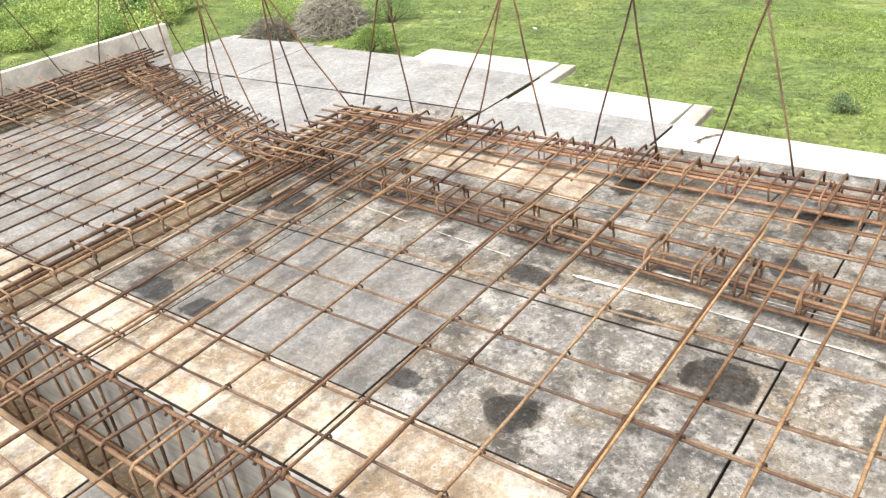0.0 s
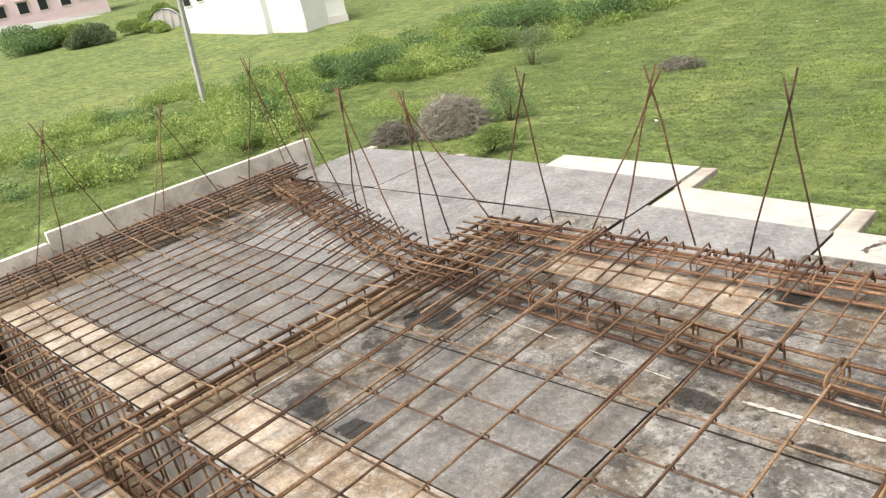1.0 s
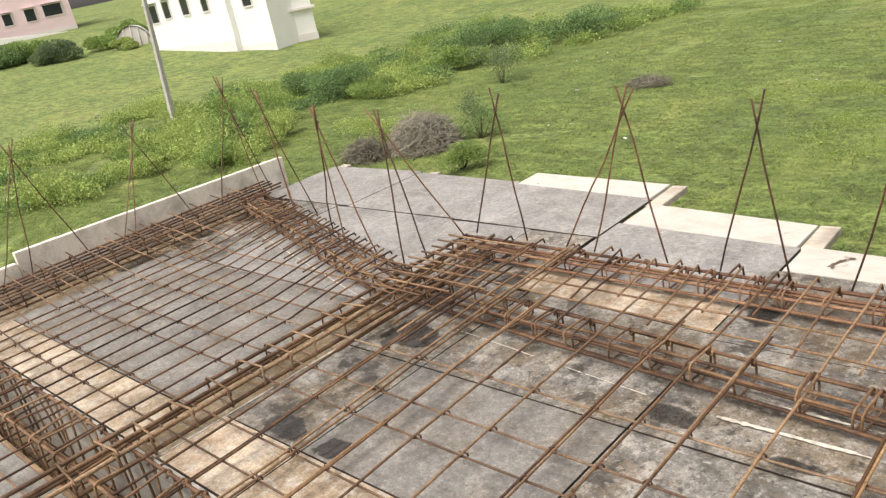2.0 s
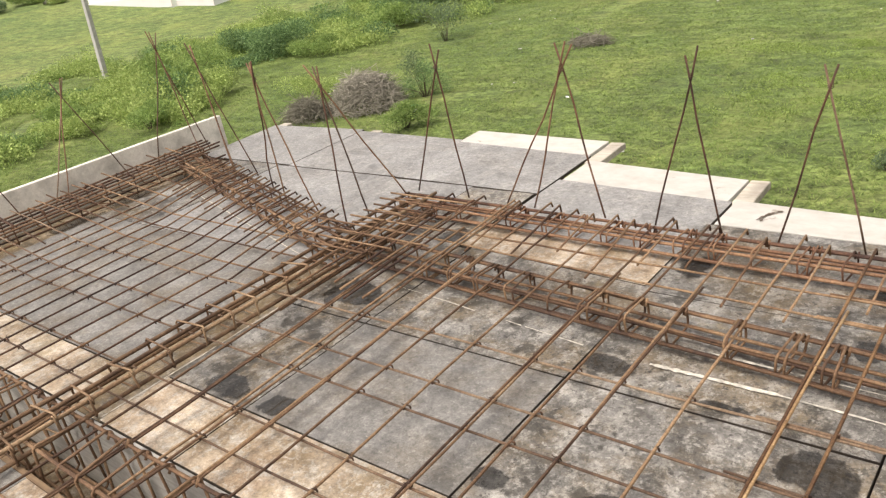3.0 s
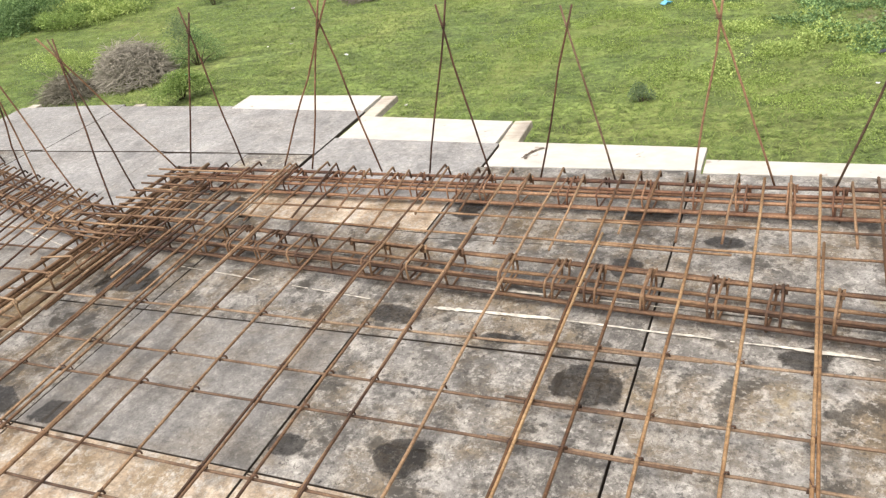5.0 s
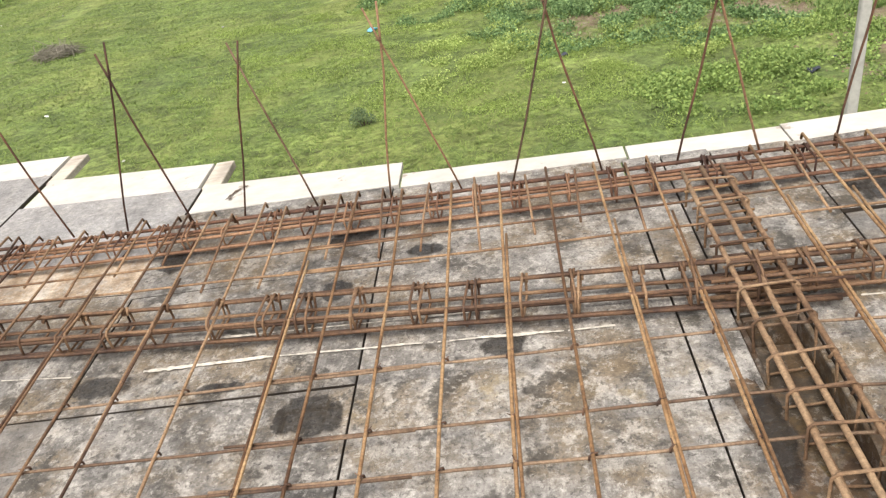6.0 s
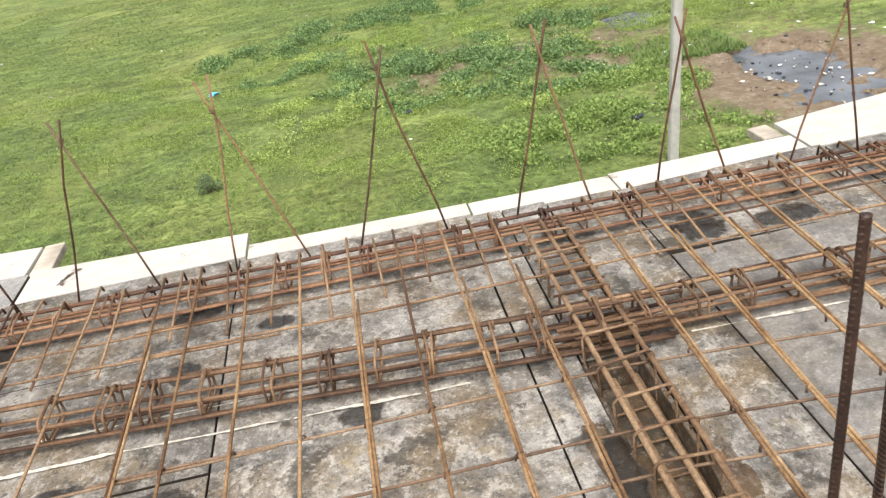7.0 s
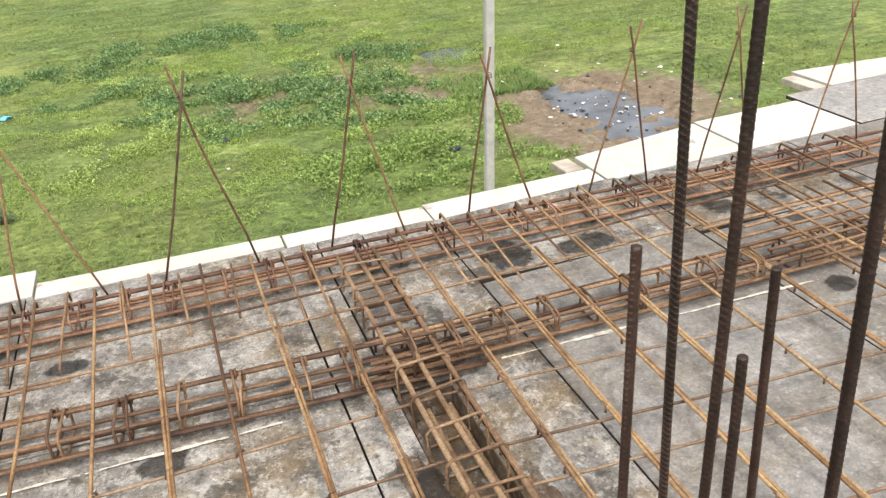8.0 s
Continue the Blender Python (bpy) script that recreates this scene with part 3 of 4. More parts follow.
def cage(label, a, b, w, z0, z1, tops, bottoms, spacing, r_bar=0.006, r_link=0.004, material=RUST_DARK, category="beam cage", extra=0.0, pairs=1):
    """A beam's cage from a to b (x, y): bars along, links across."""
    a, b = Vector((*a, 0)), Vector((*b, 0))
    d = (b - a).normalized()
    side = Vector((-d.y, d.x, 0))
    root = tagged(empty("beam_cage", a), label, category, "beam cages")
    ln = (b - a).length
    for k, (n, z) in enumerate(((tops, z1 - r_bar - r_link), (bottoms, z0 + r_bar + r_link))):
        for i in range(n):
            o = (i / (n - 1) - 0.5) * (w - 2 * r_bar - 2 * r_link) if n > 1 else 0.0
            bm = bmesh.new()
            e0, e1 = random.uniform(0, 0.08), random.uniform(0, 0.08)
            tube(bm, wavy(side * o + Vector((0, 0, z)) - d * e0, d * (ln + e1) + side * o + Vector((0, 0, z)), 0.2, 0.005), r_bar, 6)
            part("long_bar", bm, material, root)
    if extra:
        for o, z in ((-w / 2 - extra, z0 + 0.02), (w / 2 + extra, z1 - 0.02)):
            bm = bmesh.new()
            tube(bm, wavy(side * o + Vector((0, 0, z)), d * ln + side * o + Vector((0, 0, z)), 0.2, 0.008), r_bar, 6)
            part("long_bar", bm, material, root)
    me = mesh_of("stirrup", stirrup_mesh(w, z0, z1, r_link), material)
    n = int(ln / spacing)
    ang = math.degrees(math.atan2(d.y, d.x)) - 90
    for i in range(n):
        s = (i + 0.5) * spacing + random.uniform(-0.02, 0.02)
        for k in range(pairs if random.random() < 0.75 else 1):
            p = d * (s + k * random.uniform(0.012, 0.03))
            shared("stirrup", me, root, pose(p.x, p.y, random.uniform(-0.004, 0.010), random.uniform(-6, 6), random.uniform(-4, 4), ang + random.uniform(-5, 5)))
    return root


cage("rusty steel cage of the far edge beam", (-2.45, 0.99), (3.6, 0.775), 0.14, 0.012, 0.078, 3, 2, 0.160, 0.0068, 0.0038, material=RUST_RED, extra=0.012, pairs=2)
cage("rusty steel cage of the inner beam lying on the deck", (-2.40, 0.475), (1.34, 0.165), 0.145, 0.014, 0.092, 2, 3, 0.165, 0.0064, 0.0044, material=RUST, extra=0.010, pairs=2)
cage("rusty steel cage of the inner beam beyond the trough", (1.05, 0.21), (3.4, 0.145), 0.125, 0.014, 0.092, 2, 3, 0.150, 0.0064, 0.0044, material=RUST, extra=0.010, pairs=2)
cage("rusty cage with thick bars in the cross-beam trough", (1.147, 0.76), (1.145, -1.15), 0.158, -0.085, 0.095, 3, 3, 0.125, 0.0082, 0.0044, material=RUST_DUSTY)
cage("rusty cage with thick bars lying on the deck", (-2.395, 1.0), (-2.405, -1.35), 0.185, 0.012, 0.095, 3, 2, 0.150, 0.0088, 0.0045, material=RUST_DUSTY)
cage("rusty steel cage of the slanting edge beam", (-2.42, 0.45), (-4.80, 1.19), 0.18, 0.012, 0.108, 3, 3, 0.13, 0.0062, 0.0045, material=RUST, extra=0.03)
cage("rusty steel cage along the upright edge board", (-4.79, 1.36), (-4.79, -2.5), 0.25, 0.012, 0.140, 4, 3, 0.20, 0.0065, 0.0046, extra=0.04)
cage("deep rusty steel cage in the near beam trough", (-4.9, -1.05), (1.35, -1.05), 0.20, -0.32, 0.070, 2, 3, 0.130, 0.0072, 0.0054, material=RUST)
for i in range(11):
    y = 0.70 - 0.058 * i
    mat_bar([(1.06 + random.uniform(-0.01, 0.01), y, 0.070), (1.238, y + random.uniform(-0.01, 0.01), 0.070)], 0.0046, RUST if i % 3 else RUST_GOLD, "short rusty rung tied across the thick bars", amp=0.003, group="rungs in the cross-beam cage")
for i in range(9):
    # rungs over the thick cage and over the inner beam, where they meet
    y = 0.34 + 0.075 * i
    mat_bar([((-2.52 if y > 0.6 else -2.66) + random.uniform(-0.03, 0.03), y, 0.115), (-2.06 + random.uniform(-0.1, 0.2), y - 0.02, 0.115)], 0.0052, RUST, "rusty bar laid across where the beams meet", group="bars across the beam junction")
for i in range(7):
    x = -2.27 + 0.075 * i
    mat_bar([(x, 0.72 + random.uniform(-0.1, 0.1), 0.120), (x - 0.01, 0.02 + random.uniform(-0.06, 0.06), 0.105)], 0.0052, RUST_DARK if i % 2 else RUST, "rusty bar laid across where the beams meet", group="bars across the beam junction")
for i in range(7):
    y = 0.03 + 0.055 * i
    mat_bar([(2.35 + random.uniform(-0.1, 0.1), y, 0.112), (3.6, y - 0.02, 0.112)], 0.0060, RUST, "rusty bar laid across the far beam crossing", group="bars across the far beam crossing")
for i in range(6):
    x = 2.55 + 0.09 * i
    mat_bar([(x, 0.50 + random.uniform(-0.1, 0.1), 0.120), (x + 0.01, -0.12, 0.105)], 0.0056, RUST_GOLD if i % 2 else RUST, "rusty bar laid across the far beam crossing", group="bars across the far beam crossing")
mat_bar([(-2.22, 0.98, 0.05), (-2.23, -0.1, 0.035)], 0.010, RUST, "thick rusty bar beside the beam junction", group="bars across the beam junction")


# ---------------------------------------------------------------- steel: tied uprights along the edge
def tripod(feet, apex, over=0.11):
    """Upright rods that cross and are tied near their tops."""
    root = tagged(empty("rod_tripod", (*apex[:2], 0.1)), "thin rusty rods tied together at the top over the edge beam", "upright rods", "tied upright rods along the slab edge")
    o = Vector((*apex[:2], 0.1))
    ap = Vector(apex)
    for f in feet:
        f = Vector((f[0], f[1], 0.05)) if len(f) == 2 else Vector(f)
        d = (ap - f)
        jit = Vector((random.uniform(-0.006, 0.006), random.uniform(-0.012, 0.012), 0))
        top = ap + jit + d.normalized() * (over * random.uniform(0.7, 1.3))
        bm = bmesh.new()
        tube(bm, [p - o for p in wavy(f, top, 0.12, 0.010)], 0.0042, 6)
        part("rod", bm, RUST_BROWN if random.random() < 0.3 else RUST_RED, root)
    bm = bmesh.new()
    for k in range(3):
        ring = [ap - o + Vector((math.cos(a) * 0.010, math.sin(a) * 0.010, 0.006 * k + 0.002 * math.sin(a * 2))) for a in (i * math.pi / 4 for i in range(9))]
        tube(bm, ring, 0.0014, 4)
    part("wire_tie", bm, WIRE, root)


def ey(x):
    """Where the rods stand along the far edge beam."""
    return 1.0 - 0.055 * x


for a, b, ax, az in ((-2.50, -2.14, -2.21, 0.72), (-1.09, -0.80, -0.90, 0.69), (-0.58, -0.272, -0.405, 0.66), (0.02, 0.298, 0.11, 0.665), (0.49, 0.822, 0.68, 0.705),
                     (1.085, 1.375, 1.23, 0.665), (1.62, 1.90, 1.73, 0.61), (2.13, 2.40, 2.30, 0.62), (2.63, 2.88, 2.76, 0.62), (3.16, 3.44, 3.30, 0.62)):
    tripod(((a, ey(a)), (b, ey(b))), (ax, ey(ax), az))
tripod(((-1.89, ey(-1.9)), (-1.725, ey(-1.7)), (-1.335, ey(-1.3))), (-1.48, ey(-1.48), 0.71))
tripod(((-2.54, 0.62), (-2.50, 0.75), (-2.49, 1.04)), (-2.64, 0.75, 0.735))
tripod(((-3.46, 0.90), (-3.26, 0.82), (-2.86, 0.72)), (-3.10, 0.72, 0.78))
tripod(((-4.06, 1.07), (-4.12, 1.10), (-3.90, 1.12)), (-4.19, 1.10, 0.80))
tripod(((-5.0, 1.06), (-4.90, 1.45), (-4.70, 1.25)), (-4.95, 1.295, 0.85))
tripod(((-4.97, 0.24), (-4.94, 0.32), (-4.92, 0.80)), (-4.95, 0.54, 0.72))
tripod(((-4.97, -0.56), (-4.94, -0.38), (-4.92, 0.02)), (-4.95, -0.23, 0.82))


# ---------------------------------------------------------------- steel: column starters beside the camera
def ribbed_bar(x, y, z0, z1, r, lean=(0, 0), sides=14):
    """A thick bar with slanting ribs and two lengthwise seams."""
    bm = bmesh.new()
    pitch = 0.0088
    n = int((z1 - z0) / (pitch / 8))
    rings = []
    for i in range(n + 1):
        z = z0 + (z1 - z0) * i / n
        ox, oy = lean[0] * (z - z0), lean[1] * (z - z0)
        ring = []
        for k in range(sides):
            a = 2 * math.pi * k / sides
            ph = ((z + 0.5 * r * math.sin(2 * a + x * 9)) / pitch) % 1.0
            rr = r * (1 + 0.10 * max(0.0, 1 - abs(ph - 0.25) / 0.19))
            ring.append(bm.verts.new((ox + rr * math.cos(a), oy + rr * math.sin(a), z)))
        rings.append(ring)
    for a, b in zip(rings, rings[1:]):
        for k in range(sides):
            f = bm.faces.new((a[k], a[(k + 1) % sides], b[(k + 1) % sides], b[k]))
            m = sum((v.co.x - lean[0] * (v.co.z - z0)) ** 2 + (v.co.y - lean[1] * (v.co.z - z0)) ** 2 for v in f.verts) / 4
            f.material_index = 1 if math.sqrt(m) > r * 1.035 else 0
    bm.faces.new(rings[-1])
    smooth(bm)
    rib = bm.copy()
    bmesh.ops.delete(rib, geom=[f for f in rib.faces if f.material_index == 0], context="FACES")
    bmesh.ops.delete(bm, geom=[f for f in bm.faces if f.material_index == 1], context="FACES")
    ob = tagged(empty("column_bar", (x, y, 0)), "thick dark brown ribbed bar standing up from the column", "steel bar", "column starter bars")
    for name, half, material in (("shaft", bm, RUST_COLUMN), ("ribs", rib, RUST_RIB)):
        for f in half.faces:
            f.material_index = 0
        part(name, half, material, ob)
    return ob


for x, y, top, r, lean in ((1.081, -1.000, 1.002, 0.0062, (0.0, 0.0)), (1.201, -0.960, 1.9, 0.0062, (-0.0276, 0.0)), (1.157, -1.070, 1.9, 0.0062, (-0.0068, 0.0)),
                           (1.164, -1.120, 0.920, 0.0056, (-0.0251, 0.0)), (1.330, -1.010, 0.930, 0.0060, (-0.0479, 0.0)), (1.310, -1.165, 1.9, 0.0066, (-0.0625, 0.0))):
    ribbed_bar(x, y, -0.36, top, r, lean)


# ---------------------------------------------------------------- wet patches and cement lines on the deck
def blob_mesh(rx, ry, seed, n=40, rough=0.35):
    bm = bmesh.new()
    ring = []
    for i in range(n):
        a = 2 * math.pi * i / n
        k = 1 + rough * noise.noise((math.cos(a) * 1.6 + seed, math.sin(a) * 1.6, seed * 0.7)) + rough * 0.35 * noise.noise((math.cos(a) * 5 + seed, math.sin(a) * 5, 3))
        ring.append(bm.verts.new((rx * k * math.cos(a), ry * k * math.sin(a), 0)))
    bm.faces.new(ring)
    return bm


PUDDLES = ((-2.01, -0.54, 0.16, 0.07), (-1.73, -0.54, 0.085, 0.065), (-2.06, 0.18, 0.18, 0.13), (-0.86, -0.50, 0.075, 0.055), (-0.52, -0.47, 0.10, 0.085), (-0.12, -0.11, 0.12, 0.095),
           (0.42, 0.09, 0.085, 0.065), (-0.82, 0.12, 0.13, 0.06), (-0.12, 0.83, 0.12, 0.08), (-0.13, 0.48, 0.06, 0.075), (0.16, 0.67, 0.09, 0.04), (-0.83, 0.84, 0.075, 0.10), (-0.42, 0.05, 0.10, 0.028),
           (1.68, 0.69, 0.11, 0.12), (1.98, 0.64, 0.13, 0.09), (1.035, -0.33, 0.05, 0.20), (2.60, 0.66, 0.08, 0.08), (2.80, 0.44, 0.06, 0.06), (2.57, 0.01, 0.08, 0.06), (-4.66, 0.20, 0.12, 0.22), (-4.68, 0.62, 0.10, 0.22), (-4.62, 1.02, 0.14, 0.13), (-1.98, 0.80, 0.10, 0.10))
for i, (x, y, rx, ry) in enumerate(PUDDLES):
    ob = tagged(link_mesh("puddle", blob_mesh(1.45, 1.45, i * 3.7), PUDDLE), "dark wet patch of rain water on the plywood", "puddle", "wet patches on the deck")
    ob.matrix_basis = Matrix.Translation((x, y, 0.0035)) @ Matrix.Diagonal((rx, ry, 1, 1))


for x, y, rx, ry, turn in ((-0.748, 1.355, 0.007, 0.030, -20), (-0.730, 1.395, 0.009, 0.022, -30), (-0.700, 1.425, 0.014, 0.007, 20), (-0.742, 1.325, 0.006, 0.012, 0)):
    ob = tagged(link_mesh("mud_smear", blob_mesh(1, 1, x * 9 + 40, 40, 0.7), MUD_SHADED), "dried brown mud smear on the whitish board", "mud smear", "mud smears on the outer boards")
    ob.matrix_basis = Matrix.Translation((x, y, 0.0005)) @ Matrix.Rotation(math.radians(turn), 4, "Z") @ Matrix.Diagonal((rx, ry, 1, 1))


for x, y, rx, ry, turn in ((1.035, -0.42, 0.045, 0.24, 3), (1.262, -0.50, 0.035, 0.20, -2), (1.10, 0.16, 0.07, 0.06, 0)):
    ob = tagged(link_mesh("mud_smear", blob_mesh(1, 1, x * 7 + y, 60, 0.8), MUD_SHADED), "wet brown mud spread beside the cross-beam trough", "mud smear", "mud by the trough")
    ob.matrix_basis = Matrix.Translation((x, y, 0.0028)) @ Matrix.Rotation(math.radians(turn), 4, "Z") @ Matrix.Diagonal((rx, ry, 1, 1))


def chalk_line(a, b, w, seed):
    """A broken line of spilt white cement along a joint."""
    bm = bmesh.new()
    a, b = Vector(a), Vector(b)
    d = (b - a).normalized()
    s = Vector((-d.y, d.x, 0))
    n = int((b - a).length / 0.006)
    prev = None
    for i in range(n + 1):
        p = a.lerp(b, i / n)
        k = noise.noise((i * 0.028, seed, 0)) + 0.4 * noise.noise((i * 0.31, seed, 4))
        ww = w * max(0.0, 0.5 + 0.95 * k)
        if ww < 0.0012:
            prev = None
            continue
        o = s * 0.004 * noise.noise((i * 0.05, seed, 8))
        cur = (bm.verts.new(p + o + s * ww), bm.verts.new(p + o - s * ww))
        if prev:
            bm.faces.new((prev[0], prev[1], cur[1], cur[0]))
        prev = cur
    return tagged(link_mesh("cement_streak", bm, CHALK), "broken white line of spilt cement along a panel joint", "cement streak", kind="stuff")


chalk_line((-1.90, 0.29, 0.0045), (-0.95, 0.185, 0.0045), 0.004, 2.0)
chalk_line((-0.70, 0.170, 0.005), (-0.30, 0.168, 0.005), 0.013, 7.0)
chalk_line((-0.30, 0.168, 0.0045), (0.74, 0.115, 0.0045), 0.0075, 11.0)
chalk_line((-0.55, 0.30, 0.0045), (0.95, 0.24, 0.0045), 0.0055, 13.0)
chalk_line((1.4, 0.12, 0.0045), (2.6, 0.05, 0.0045), 0.007, 17.0)
chalk_line((-2.308, -0.89, 0.0045), (-2.30, 0.1, 0.0045), 0.009, 23.0)
chalk_line((-4.5, 0.90, 0.0045), (-2.5, 0.33, 0.0045), 0.006, 29.0)


bm = bmesh.new()
for i in range(420):
    x, y = random.uniform(-4.4, 3.0), random.uniform(-0.85, 1.0)
    r = random.uniform(0.001, 0.004) * (1.6 if random.random() < 0.08 else 1)
    vs = [bm.verts.new((x + r * random.uniform(0.6, 1.3) * math.cos(a), y + r * random.uniform(0.6, 1.3) * math.sin(a), 0.002)) for a in (0.3, 2.4, 4.5)]
    t = bm.verts.new((x, y, 0.003 + r * 0.8))
    for k in range(3):
        bm.faces.new((vs[k], vs[(k + 1) % 3], t))
tagged(link_mesh("mortar_crumbs", bm, WOOD_PALE), "crumbs of dry mortar and dirt scattered on the deck", "crumbs", kind="stuff")


# ---------------------------------------------------------------- ground
def rise(x, y):
    """The field climbs gently towards the far houses."""
    return 0.062 * min(150.0, max(0.0, math.hypot(x, y) - 50))


def ground_height(x, y):
    return rise(x, y) + (abs(x) < 60 and -20 < y < 60) * (0.10 * noise.noise((x * 0.12, y * 0.12, 1)) + 0.04 * noise.noise((x * 0.6, y * 0.6, 5)))


def pond_cut(x, y):
    """How deep the ground dips at the ponds."""
    d = 0.0
    for px, py, rx, ry in ((7.72, 9.85, 0.88, 2.0), (6.75, 14.9, 0.70, 1.1)):
        k = ((x - px) / rx) ** 2 + ((y - py) / ry) ** 2
        d = max(d, 0.16 * max(0.0, 1.30 - k + 0.8 * noise.noise((x * 1.1, y * 1.1, 2)) + 0.9 * noise.noise((x * 2.7, y * 2.7, 6)) + 0.4 * noise.noise((x * 5.5, y * 5.5, 9))))
    return min(d, 0.16)


def spread(lo, hi, near0, near1, fine, grow):
    """Steps that are fine between near0 and near1 and widen outwards."""
    vals = [near0]
    while vals[-1] < near1:
        vals.append(vals[-1] + fine)
    s = fine
    while vals[-1] < hi:
        s *= grow
        vals.append(vals[-1] + s)
    s, low = fine, [near0]
    while low[-1] > lo:
        s *= grow
        low.append(low[-1] - s)
    return low[:0:-1] + vals


gx, gy = spread(-900, 700, -16, 14, 0.15, 1.12), spread(-500, 1100, 5, 20, 0.15, 1.12)
gverts = [(x, y, GROUND + ground_height(x, y) - pond_cut(x, y)) for y in gy for x in gx]
nx = len(gx)
gfaces = [(j * nx + i, j * nx + i + 1, (j + 1) * nx + i + 1, (j + 1) * nx + i) for j in range(len(gy) - 1) for i in range(nx - 1)]
gme = bpy.data.meshes.new("ground")
gme.from_pydata(gverts, [], gfaces)
gme.materials.append(FIELD)
for pl in gme.polygons:
    pl.use_smooth = True
tagged(new("ground", gme), "grazed green field with worn brown earth by a pond", "field", kind="structure")
bm = bmesh.new()
for px, py, rx, ry in ((7.75, 9.75, 1.9, 2.5), (6.8, 15.1, 1.2, 1.4)):
    bm.faces.new([bm.verts.new((px + rx * math.cos(a), py + ry * math.sin(a), GROUND - 0.085)) for a in (2 * math.pi * i / 32 for i in range(32))])
tagged(link_mesh("water", bm, POND), "shallow murky pond water with sky reflection in its colour", "pond", kind="structure")


def at_ground(x, y):
    return GROUND + ground_height(x, y)


# ---------------------------------------------------------------- plants
def leaf(vs, fs, p, d, size, width=0.45):
    """One leaf: a bent diamond of two triangles."""
    side = d.cross(Vector((random.uniform(-1, 1), random.uniform(-1, 1), random.uniform(0.2, 1)))).normalized() * size * width
    n = len(vs)
    vs += [p, p + d * size * 0.5 + side, p + d * size, p + d * size * 0.5 - side]
    fs.append((n, n + 1, n + 2, n + 3))


def rand_dir(up=0.3):
    v = Vector((random.gauss(0, 1), random.gauss(0, 1), random.gauss(up, 0.8)))
    return v.normalized()


def leaves_mesh(name, vs, fs, material):
    me = bpy.data.meshes.new(name)
    me.from_pydata([tuple(v) for v in vs], [], fs)
    me.materials.append(material)
    return me


def bush(x, y, rx, ry, h, n, size, material, label, name="bush", category="bush", group="", lobes=6, trunk=0.0):
    root = tagged(empty(name, (x, y, at_ground(x, y))), label, category, group)
    centres = []
    bm = bmesh.new()
    for i in range(lobes):
        a = random.uniform(0, 6.28)
        k = math.sqrt(random.random()) * 0.75
        c = Vector((rx * k * math.cos(a), ry * k * math.sin(a), trunk + h * random.uniform(0.25, 0.72) * (1 - 0.45 * k)))
        centres.append((c, random.uniform(0.28, 0.5)))
        mid = Vector((c.x * 0.4 + random.uniform(-0.1, 0.1), c.y * 0.4, c.z * 0.55))
        tube(bm, [(c.x * 0.06, c.y * 0.06, -0.05), mid, c], 0.018 * (0.5 + h * 0.5) * (0.45 if trunk else 1.0), 5, taper=0.35)
    part("stem", bm, BARK, root)
    vs, fs = [], []
    for i in range(int(n * 4.2)):
        c, k = random.choice(centres)
        d = rand_dir(0.25)
        rr = (random.random() ** 0.4)
        p = c + Vector((d.x * rx * k, d.y * ry * k, d.z * h * 0.42 * (k + 0.3))) * rr
        if p.z < 0.02:
            p.z = random.uniform(0.02, 0.12)
        leaf(vs, fs, p, (d + rand_dir(0.0) * 0.9).normalized(), size * 0.46 * random.uniform(0.6, 1.4))
    ob = new("crown" if trunk else "foliage", leaves_mesh("foliage", vs, fs, material))
    ob.parent = root
    return root


def weeds(name, label, spots, n, size, h, material, category="weeds"):
    """Low leafy growth over several oval spots (x, y, rx, ry)."""
    vs, fs = [], []
    tot = sum(s[2] * s[3] for s in spots)
    for x, y, rx, ry in spots:
        for i in range(int(n * rx * ry / tot / 7)):
            a, k = random.uniform(0, 6.28), random.random() ** 0.55
            k *= 1 + 0.45 * noise.noise((math.cos(a) * 2 + x, math.sin(a) * 2 + y, 0.3))
            px, py = x + rx * k * math.cos(a), y + ry * k * math.sin(a)
            if noise.noise((px * 1.3, py * 1.3, 7)) + 0.5 * noise.noise((px * 4, py * 4, 2)) < 0.02 + 0.25 * (k - 0.5):
                continue
            c = Vector((px, py, at_ground(px, py)))
            hh = h * random.uniform(0.25, 1.0) * max(0.15, 1.1 - 0.6 * k) * (0.75 + 0.9 * noise.noise((px * 0.8, py * 0.8, 4)))
            for j in range(7):
                d = rand_dir(0.35)
                leaf(vs, fs, c + Vector((d.x * 0.10, d.y * 0.10, hh * random.random())), d, size * random.uniform(0.6, 1.4))
    tagged(new(name, leaves_mesh(name, vs, fs, material)), label, category, kind="stuff")


def grass(name, label, n, region, h, material, keep=None, lean=1.7):
    """Tufts of blades, three to a tuft."""
    vs, fs = [], []
    x0, x1, y0, y1 = region
    for i in range(n):
        # more of them near the house
        x, y = random.uniform(x0, x1), y0 + (y1 - y0) * random.random() ** 1.7
        if keep and not keep(x, y):
            continue
        z = at_ground(x, y)
        hh = h * random.uniform(0.4, 1.3)
        for j in range(3):
            b = Vector((x + random.uniform(-0.04, 0.04), y + random.uniform(-0.04, 0.04), z - 0.01))
            e = random.uniform(0, 6.28)
            t = b + Vector((math.cos(e) * hh * lean, math.sin(e) * hh * lean, hh * 0.8))
            s = Vector((-math.sin(e), math.cos(e), 0)) * 0.012
            k = len(vs)
            vs += [b - s, b + s, t]
            fs.append((k, k + 1, k + 2))
    tagged(new(name, leaves_mesh(name, vs, fs, material)), label, "grass", kind="stuff")


